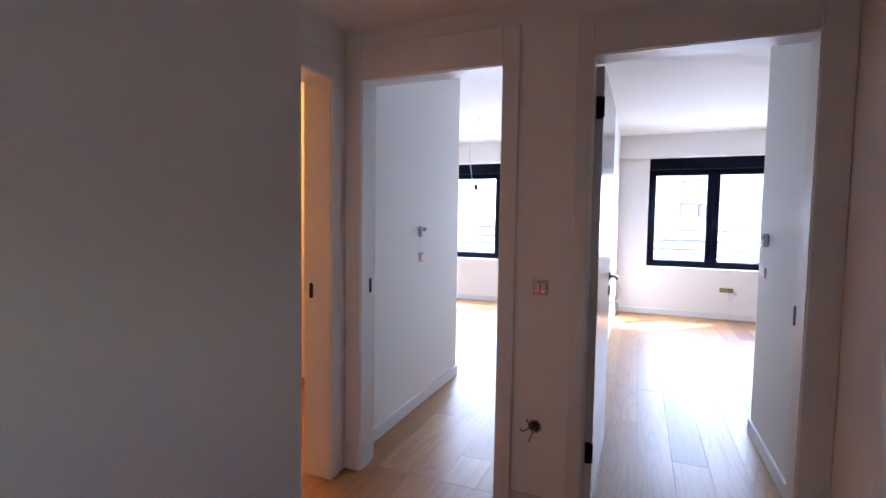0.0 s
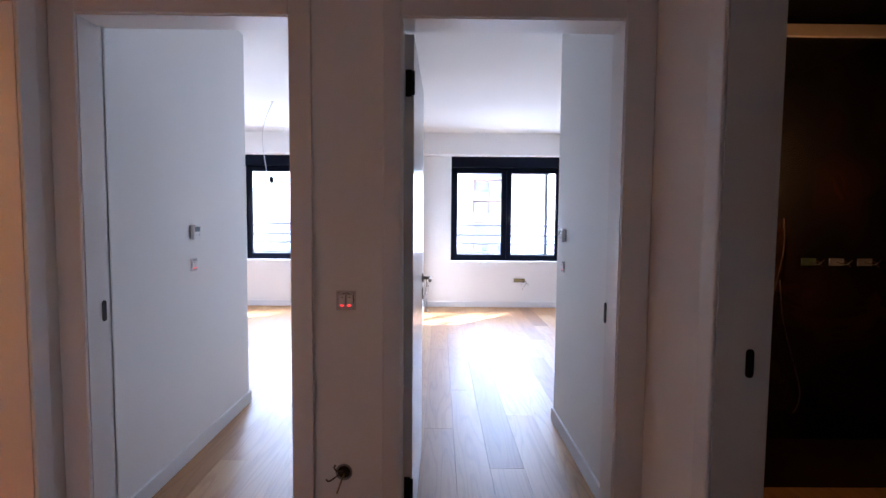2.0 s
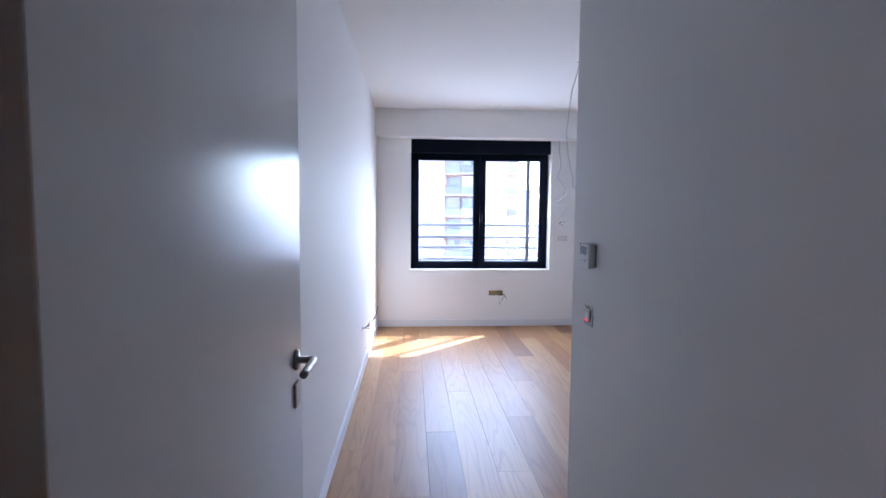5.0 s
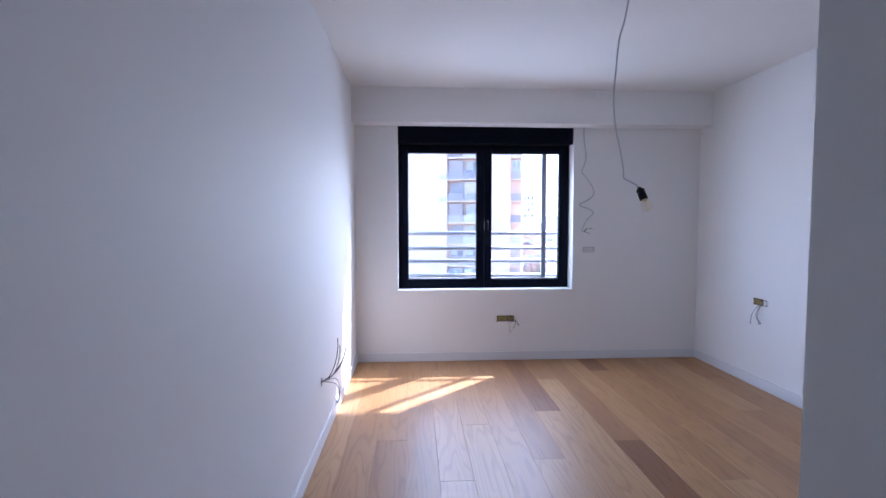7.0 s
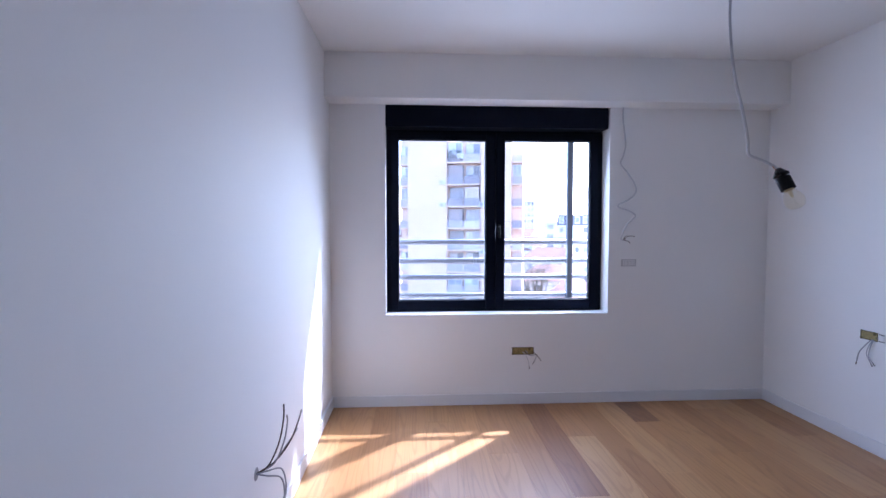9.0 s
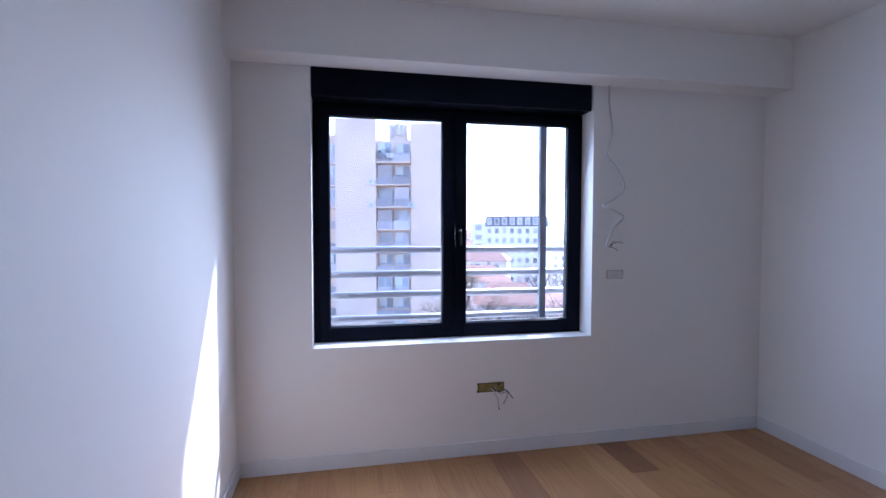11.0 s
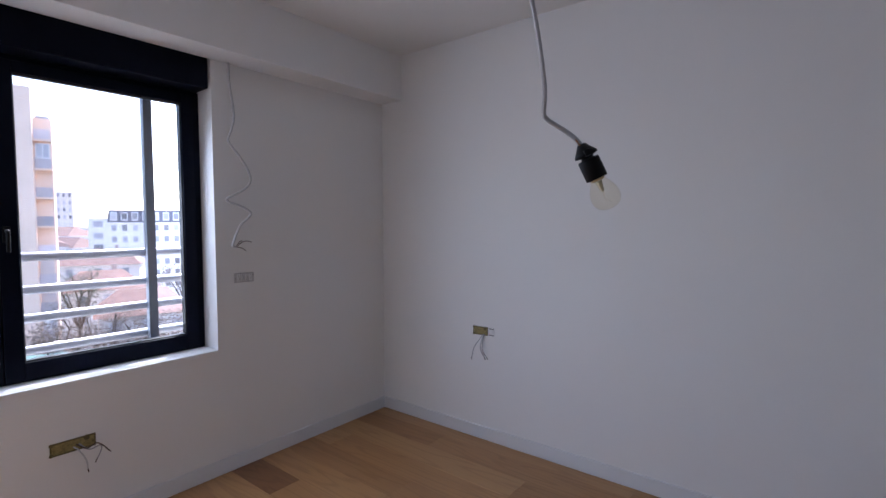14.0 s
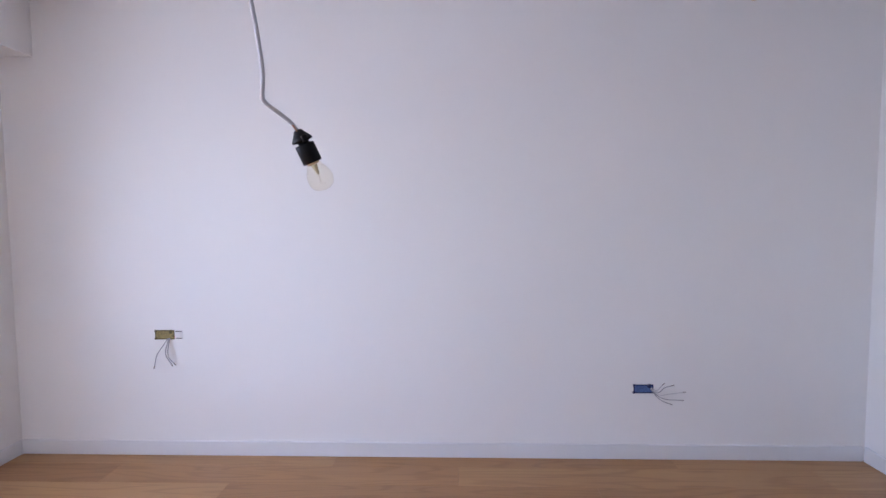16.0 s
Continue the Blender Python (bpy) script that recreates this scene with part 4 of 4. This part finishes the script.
# our own facade below and above the windows
setting("facade", boxes((-9, 9, OUTER, OUTER + 0.01, GROUND, SILL - 0.02), (-9, -2.75, OUTER, OUTER + 0.01, SILL - 0.02, 3.2), (-0.97, 0.41, OUTER, OUTER + 0.01, SILL - 0.02, 3.2),
                        (2.19, 9, OUTER, OUTER + 0.01, SILL - 0.02, 3.2), (-2.75, -0.97, OUTER, OUTER + 0.01, WIN_TOP + 0.02, 3.2), (0.40, 2.19, OUTER, OUTER + 0.01, WIN_TOP + 0.02, 3.2)),
        HAZE_WALL, "pale rendered outer wall of the flat's building", "wall")

VIEW = 26.65


def view_place(side, ahead, z):
    """A place in the town, by metres across and along the main line of sight out of the window."""
    a = radians(VIEW)
    return (0.73 + side * math.cos(a) + ahead * math.sin(a), 5.25 - side * math.sin(a) + ahead * math.cos(a), z)


def tower_block():
    """A slab tower of concrete panels with two columns of glazed balconies."""
    t = thing("apartment_tower", view_place(-21.5, 57.0, GROUND), "beige concrete apartment tower with grey balconies", "apartment building", turn=12 - VIEW)
    up = -GROUND
    top = up + 15.2
    part("wall", boxes((-7.6, -2.4, 0, 8, 0, top), bevel=0.05), CONCRETE, t)
    part("wall", boxes((1.9, 5.8, 0.6, 8, 0, top - 0.6), bevel=0.05), CONCRETE, t)
    part("wall", boxes((-2.4, 1.9, 1.6, 8, 0, up + 12.6)), CONCRETE, t)
    part("wall", boxes((-9.1, -7.6, 2.4, 8, 0, up + 13.6)), CONCRETE, t)
    part("wall", boxes((5.8, 7.2, 2.6, 8, 0, up + 12.0)), CONCRETE, t)
    part("roof_hut", boxes((-1.2, 1.2, 3, 7, up + 12.6, up + 15.0)), HAZE_WALL, t)
    for x in (-0.9, 0.1, 0.6):
        part("chimney", lathe([(0, 0), (0.28, 0), (0.28, 1.3), (0.36, 1.3), (0.36, 1.5), (0, 1.5)], 10, pose(x, 2.6, up + 13.6 - 0.4 * abs(x))), HAZE_WALL, t)
    rng = random.Random(4)
    for k in range(11):
        z = up + 12.6 - 2.83 * (k + 1)
        for x0, x1, y in ((-2.4, 1.9, 0.15), (-9.1, -7.6, 1.3), (5.8, 7.2, 1.4)):
            deck = part("balcony", boxes((x0, x1, y, y + 1.5, z - 0.12, z + 0.06)), CONCRETE, t)
            n = 2 if x1 - x0 > 3 else 1
            step = (x1 - x0) / n
            for i in range(n):
                a = x0 + i * step
                part("parapet", boxes((a + 0.05, a + step - 0.05, y, y + 0.08, z + 0.06, z + 1.02)), BALCONY, deck)
                glazed = rng.random()
                deep = y + (0.25 if glazed < 0.35 else 1.32)
                win = part("window", boxes((a + 0.15, a + step - 0.15, deep, deep + 0.06, z + 1.05, z + 2.5)), DARKROOM, deck)
                if glazed < 0.75:
                    w = step - 0.3
                    rows = [(a + 0.15, a + 0.23, deep - 0.04, deep, z + 1.05, z + 2.5), (a + step - 0.23, a + step - 0.15, deep - 0.04, deep, z + 1.05, z + 2.5),
                            (a + 0.15, a + step - 0.15, deep - 0.04, deep, z + 2.42, z + 2.5), (a + 0.15 + w / 2 - 0.05, a + 0.15 + w / 2 + 0.05, deep - 0.04, deep, z + 1.05, z + 2.42),
                            (a + 0.15, a + step - 0.15, deep - 0.04, deep, z + 1.05, z + 1.14)]
                    if rng.random() < 0.6:
                        rows.append((a + 0.25, a + 0.15 + w / 2 - 0.05, deep - 0.03, deep - 0.01, z + 1.3, z + 2.4))
                    part("window_frame", boxes(*rows), PALEFRAME, deck)
                elif rng.random() < 0.4:
                    part("infill", boxes((a + 0.15, a + step - 0.15, y + 0.3, y + 0.36, z + 1.05, z + 2.5)), BRICK, deck)
    for x, z in ((-2.95, up + 6.9), (-2.95, up + 4.0), (2.2, up + 4.0), (-0.6, up + 10.2), (-8.9, up + 6.4), (2.3, up - 2.0)):
        unit = part("air_conditioner", boxes((x - 0.42, x + 0.42, -0.36, -0.02, z, z + 0.62), bevel=0.03), PALEFRAME, t, "white air conditioner unit")
        part("fan_grille", lathe([(0, 0.012), (0.2, 0.012), (0.23, 0.004), (0.23, 0.0)], 16, pose(x - 0.08, -0.36, z + 0.31, 90, 0, 0)), BALCONY, unit)
    bushes = bmesh.new()
    for k in range(160):
        c = Vector((rng.uniform(-2.6, -0.6), rng.uniform(-0.1, 0.3), up + 9.9 + rng.uniform(0, 1.4)))
        s = rng.uniform(0.08, 0.2)
        v = [bushes.verts.new(c + Vector((rng.uniform(-s, s), rng.uniform(-s, s), rng.uniform(-s, s)))) for i in range(3)]
        bushes.faces.new(v)
    part("balcony_plants", bushes, FIR, t, "evergreen balcony plants")


tower_block()


def block(name, side, ahead, w, d, h, storeys, cols, turn, wall_mat, label, mansard=0.0, roof_mat=None):
    """A town building with a window in each bay of each storey, front and left side."""
    t = thing(name, view_place(side, ahead, GROUND), label, "building", turn=turn - VIEW)
    part("wall", boxes((-w / 2, w / 2, 0, d, 0, h)), wall_mat, t)
    if mansard:
        bm = boxes((-w / 2 - 0.2, w / 2 + 0.2, -0.2, d + 0.2, h, h + mansard))
        for v in bm.verts:
            if v.co.z > h + 0.01:
                v.co.x *= 0.96
        part("roof", bm, roof_mat or SLATE, t, "red mansard roof" if roof_mat else "dark mansard roof")
    storey = h / storeys
    base = boxes((-w / cols * 0.23, w / cols * 0.23, -0.12, -0.02, storey * 0.28, storey * 0.78))
    me = bpy.data.meshes.new("window")
    base.to_mesh(me)
    base.free()
    me.materials.append(DARKROOM)
    for s in range(storeys + (1 if mansard else 0)):
        if s < storeys - 6:
            continue
        for c in range(cols):
            win = new("window", me)
            win.parent = t
            win.location = (-w / 2 + w / cols * (c + 0.5), -0.14 if s == storeys else 0, s * storey)
            if s == storeys:
                sill = part("window_frame", boxes((-w / cols * 0.32, w / cols * 0.32, -0.10, -0.02, storey * 0.16, storey * 0.9)), PALEFRAME, t)
                sill.location = win.location
                win.location.y -= 0.1
    return t


block("white_hotel", -16.5, 150, 19, 14, GROUND * -1 + 2.1, 7, 8, 0, WHITE_WALL, "white building with dark mansard storey and regular windows", mansard=3.2)
block("plain_block", -27.5, 158, 9, 14, GROUND * -1 + 3.2, 7, 2, 0, WHITE_WALL, "plain white side of a town building")
block("office_block", -62, 260, 8, 9, GROUND * -1 + 16, 11, 4, 10, HAZE_WALL, "tall pale office tower in the distance")
block("corner_block", 4, 175, 26, 14, GROUND * -1 - 2.0, 6, 10, 4, HAZE_WALL, "long pale town building")
block("grey_block", -62, 110, 16, 12, GROUND * -1 - 1.0, 6, 7, -8, ROSE_WALL, "pale pink apartment building under a red mansard roof", mansard=2.2, roof_mat=TILE_RED)
block("low_block", -44, 66, 12, 9, GROUND * -1 - 4.0, 5, 5, 6, BRICK, "low dull red apartment house")


def house(side, ahead, w, d, h, rise, turn, roof_mat, label):
    t = thing("house", view_place(side, ahead, GROUND), label, "house", "houses below the window", turn=turn - VIEW)
    part("wall", boxes((-w / 2, w / 2, -d / 2, d / 2, 0, h)), HAZE_WALL, t)
    bm = bmesh.new()
    e = 0.5
    v = [bm.verts.new(p) for p in ((-w / 2 - e, -d / 2 - e, h), (w / 2 + e, -d / 2 - e, h), (w / 2 + e, d / 2 + e, h), (-w / 2 - e, d / 2 + e, h), (-w / 2 + w * 0.22, 0, h + rise), (w / 2 - w * 0.22, 0, h + rise))]
    for f in ((0, 1, 5, 4), (1, 2, 5), (2, 3, 4, 5), (3, 0, 4), (3, 2, 1, 0)):
        bm.faces.new([v[i] for i in f])
    roof = part("roof", bm, roof_mat, t)
    part("chimney", boxes((w * 0.15, w * 0.15 + 0.6, 0.6, 1.2, h + rise * 0.4, h + rise + 0.8)), BRICK, roof)
    for z in (h - 2.1, h - 5.0):
        for k in range(3):
            x = -w / 2 + w * (k + 0.5) / 3
            win = part("window", boxes((x - 0.55, x + 0.55, -d / 2 - 0.06, -d / 2, z, z + 1.4)), DARKROOM, t)
            part("window_frame", boxes((x - 0.65, x - 0.55, -d / 2 - 0.09, -d / 2, z - 0.1, z + 1.5), (x + 0.55, x + 0.65, -d / 2 - 0.09, -d / 2, z - 0.1, z + 1.5), (x - 0.55, x + 0.55, -d / 2 - 0.09, -d / 2, z + 1.4, z + 1.5)), PALEFRAME, win)
    return t


for row in ((-8.5, 68, 9, 8, 10.2, 2.6, 12, TILE_RED, "house with a red hipped tile roof"), (-1.0, 74, 9, 9, 8.5, 2.4, -10, TILE_RED, "house with a red tile roof"),
            (-17.0, 92, 10, 8, 10.5, 2.8, 20, TILE_RED, "red-roofed house beside the tower"), (-13.6, 50, 5, 6, 8.8, 0.9, 4, COPPERROOF, "low house with a green metal roof"),
            (-46, 84, 12, 9, 15.0, 3.0, -12, TILE_RED, "apartment house with a red tile roof"), (-60, 135, 20, 12, 19.5, 3.0, 5, TILE_RED, "long building with a red tile roof"),
            (-38, 54, 9, 8, 9.0, 2.4, 8, TILE_RED, "small house with a red roof"), (8, 60, 8, 8, 7.0, 2.4, 14, TILE_RED, "house with a weathered tile roof"),
            (12, 105, 12, 9, 12.0, 3.0, -6, TILE_RED, "red-roofed house among trees"), (-22, 120, 14, 9, 12.5, 3.0, 0, TILE_RED, "red-roofed house in the second row")):
    house(*row)


def tree(side, ahead, h, spread, twig_mat, seed, label):
    rng = random.Random(seed)
    t = thing("tree", view_place(side, ahead, GROUND), label, "tree", "trees below the window")
    trunk = bmesh.new()
    tips = []

    def limb(a, b, r0, r1):
        bend = (a + b) / 2 + Vector((rng.uniform(-1, 1), rng.uniform(-1, 1), rng.uniform(-0.3, 0.3))) * 0.06 * (b - a).length
        line = [a, bend, b]
        rings = []
        for p, r in zip(line, (r0, (r0 + r1) / 2, r1)):
            rings.append([trunk.verts.new(p + Vector((r * math.cos(q), r * math.sin(q), 0))) for q in (0, 1.26, 2.51, 3.77, 5.03)])
        for u, w in zip(rings, rings[1:]):
            for i in range(5):
                trunk.faces.new((u[i], u[(i + 1) % 5], w[(i + 1) % 5], w[i]))

    fork = Vector((0, 0, h * 0.4))
    limb(Vector((0, 0, 0)), fork, h * 0.025, h * 0.016)
    for k in range(7):
        a = k * 0.9 + rng.uniform(-0.3, 0.3)
        tip = fork + Vector((math.cos(a) * spread * rng.uniform(0.4, 1), math.sin(a) * spread * rng.uniform(0.4, 1), h * rng.uniform(0.3, 0.6)))
        limb(fork, tip, h * 0.012, h * 0.004)
        tips.append(tip)
        for q in range(4):
            m = fork.lerp(tip, rng.uniform(0.4, 1.0))
            e = m + Vector((rng.uniform(-1, 1), rng.uniform(-1, 1), rng.uniform(0.1, 1))) * spread * 0.45
            limb(m, e, h * 0.005, h * 0.002)
            tips.append(e)
    part("trunk", trunk, BARK, t)
    crown = bmesh.new()
    for p in tips:
        for k in range(34):
            c = p + Vector((rng.gauss(0, 1), rng.gauss(0, 1), rng.gauss(0, 0.8))) * spread * 0.2
            d = Vector((rng.uniform(-1, 1), rng.uniform(-1, 1), rng.uniform(-0.2, 1))).normalized() * rng.uniform(0.3, 0.8)
            n = d.orthogonal().normalized() * 0.045
            crown.faces.new([crown.verts.new(c - n), crown.verts.new(c + n), crown.verts.new(c + d)])
    part("crown", crown, twig_mat, t)


for i, (s, a, h, r, m) in enumerate(((-12, 44, 9, 3.2, TWIG), (-7, 47, 10, 3.6, TWIG), (-2.5, 43, 8.5, 3.0, TWIG), (-10, 58, 12, 3.5, TWIG), (-17.5, 80, 15, 3.2, FIR), (2, 52, 11, 4.0, TWIG),
                                  (-15.2, 60, 10, 3.0, TWIG), (6.5, 46, 9.5, 3.4, TWIG), (-39, 46, 7, 2.8, FIR), (-34, 62, 9, 3.0, TWIG), (-9, 38, 11.5, 3.2, TWIG), (-4.5, 37, 11, 3.0, TWIG), (-13.5, 52, 12.5, 3.2, TWIG), (0.5, 40, 12, 3.2, TWIG), (-5.5, 54, 13, 3.6, TWIG), (4, 58, 13, 3.5, TWIG), (-0.5, 62, 13.5, 3.6, TWIG), (0, 95, 13, 4.0, TWIG), (-6, 100, 14, 4.5, TWIG))):
    tree(s, a, h, r, m, 10 + i, "evergreen tree between the houses" if m is FIR else "bare brown winter tree between the houses")


def far_town():
    """Countless roofs from the second row to the horizon."""
    rng = random.Random(9)
    verts, faces, rv, rf = [], [], [], []
    for k in range(900):
        ahead = 190 + 1700 * rng.random() ** 1.6
        side = rng.uniform(-0.95, 0.75) * ahead
        x, y, z = view_place(side, ahead, GROUND)
        w, d, h = rng.uniform(5, 12), rng.uniform(5, 10), rng.uniform(8, 17) + (rng.random() < 0.08) * 10
        a = rng.uniform(0, 3.14)
        c, s = math.cos(a), math.sin(a)
        i = len(verts)
        for p, q in ((-w, -d), (w, -d), (w, d), (-w, d)):
            for zz in (0, h):
                verts.append((x + p * c - q * s, y + p * s + q * c, z + zz))
        for e in range(4):
            f = (e + 1) % 4
            faces.append((i + 2 * e, i + 2 * f, i + 2 * f + 1, i + 2 * e + 1))
        j = len(rv)
        for p, q in ((-w, -d), (w, -d), (w, d), (-w, d)):
            rv.append((x + p * c - q * s, y + p * s + q * c, z + h))
        lift = rng.uniform(0.2, 3.5)
        rv.append((x - w * 0.5 * c, y - w * 0.5 * s, z + h + lift))
        rv.append((x + w * 0.5 * c, y + w * 0.5 * s, z + h + lift))
        rf += [(j, j + 1, j + 5, j + 4), (j + 1, j + 2, j + 5), (j + 2, j + 3, j + 4, j + 5), (j + 3, j, j + 4)]
    d = thing("far_town", (0, 0, 0), "hazy pale houses and red roofs towards the horizon", "town", kind="stuff")
    for name, vv, ff, m in (("walls", verts, faces, HAZE_WALL), ("roofs", rv, rf, TILE_RED)):
        me = bpy.data.meshes.new(name)
        me.from_pydata(vv, [], ff)
        me.materials.append(m)
        ob = new(name, me)
        ob.parent = d
        ob["kind"] = "stuff"


far_town()

# ---- floorboards ----
BOARD, LONG, LINE = 0.186, 1.9, 1.852


def board_mesh(w, l, mat):
    """A board with eased edges, its top at z = 0."""
    e, g = 0.0009, 0.0002
    x, y = w / 2 - g, l / 2 - g
    v = [(-x, -y, -0.013), (x, -y, -0.013), (x, y, -0.013), (-x, y, -0.013), (-x, -y, -e), (x, -y, -e), (x, y, -e), (-x, y, -e),
         (-x + e, -y + e, 0), (x - e, -y + e, 0), (x - e, y - e, 0), (-x + e, y - e, 0)]
    f = [(8, 9, 10, 11)] + [(a, (a + 1) % 4, (a + 1) % 4 + 4, a + 4) for a in range(4)] + [(a + 4, (a + 1) % 4 + 4, (a + 1) % 4 + 8, a + 8) for a in range(4)]
    me = bpy.data.meshes.new("plank")
    me.from_pydata(v, [], f)
    me.materials.append(mat)
    return me


BOARDS = {}
DARK_AT = ((1.95, 5.6), (2.36, 7.8))


def lay(x0, x1, y0, y1, seed):
    rng = random.Random(seed)
    k = math.floor((x0 - LINE) / BOARD)
    while LINE + k * BOARD < x1 - 1e-4:
        a, b = max(x0, LINE + k * BOARD), min(x1, LINE + (k + 1) * BOARD)
        k += 1
        if b - a < 0.004:
            continue
        y = 6.13 - LONG * 5 + ((k * 0.37 + 0.63) % 1.0 if k != 1 else 0.0) * LONG
        while y < y1:
            c, d = max(y, y0), min(y + LONG, y1)
            y += LONG
            if d - c < 0.01:
                continue
            marked = any(a <= px <= b and c <= py <= d for px, py in DARK_AT)
            mat = DARKOAK if marked or rng.random() < 0.025 else OAK
            key = (round(b - a, 3), round(d - c, 3), mat.name)
            if key not in BOARDS:
                BOARDS[key] = board_mesh(b - a, d - c, mat)
            plank = new("plank", BOARDS[key])
            plank.parent = floor
            plank.location = ((a + b) / 2, (c + d) / 2, 0)


lay(X_LEFT, X_RIGHT, 2.39, GLASS_WALL, 1)
lay(-3.6, -0.10, 2.39, GLASS_WALL, 2)
lay(-1.16, 1.08, -2.5, 2.39, 3)
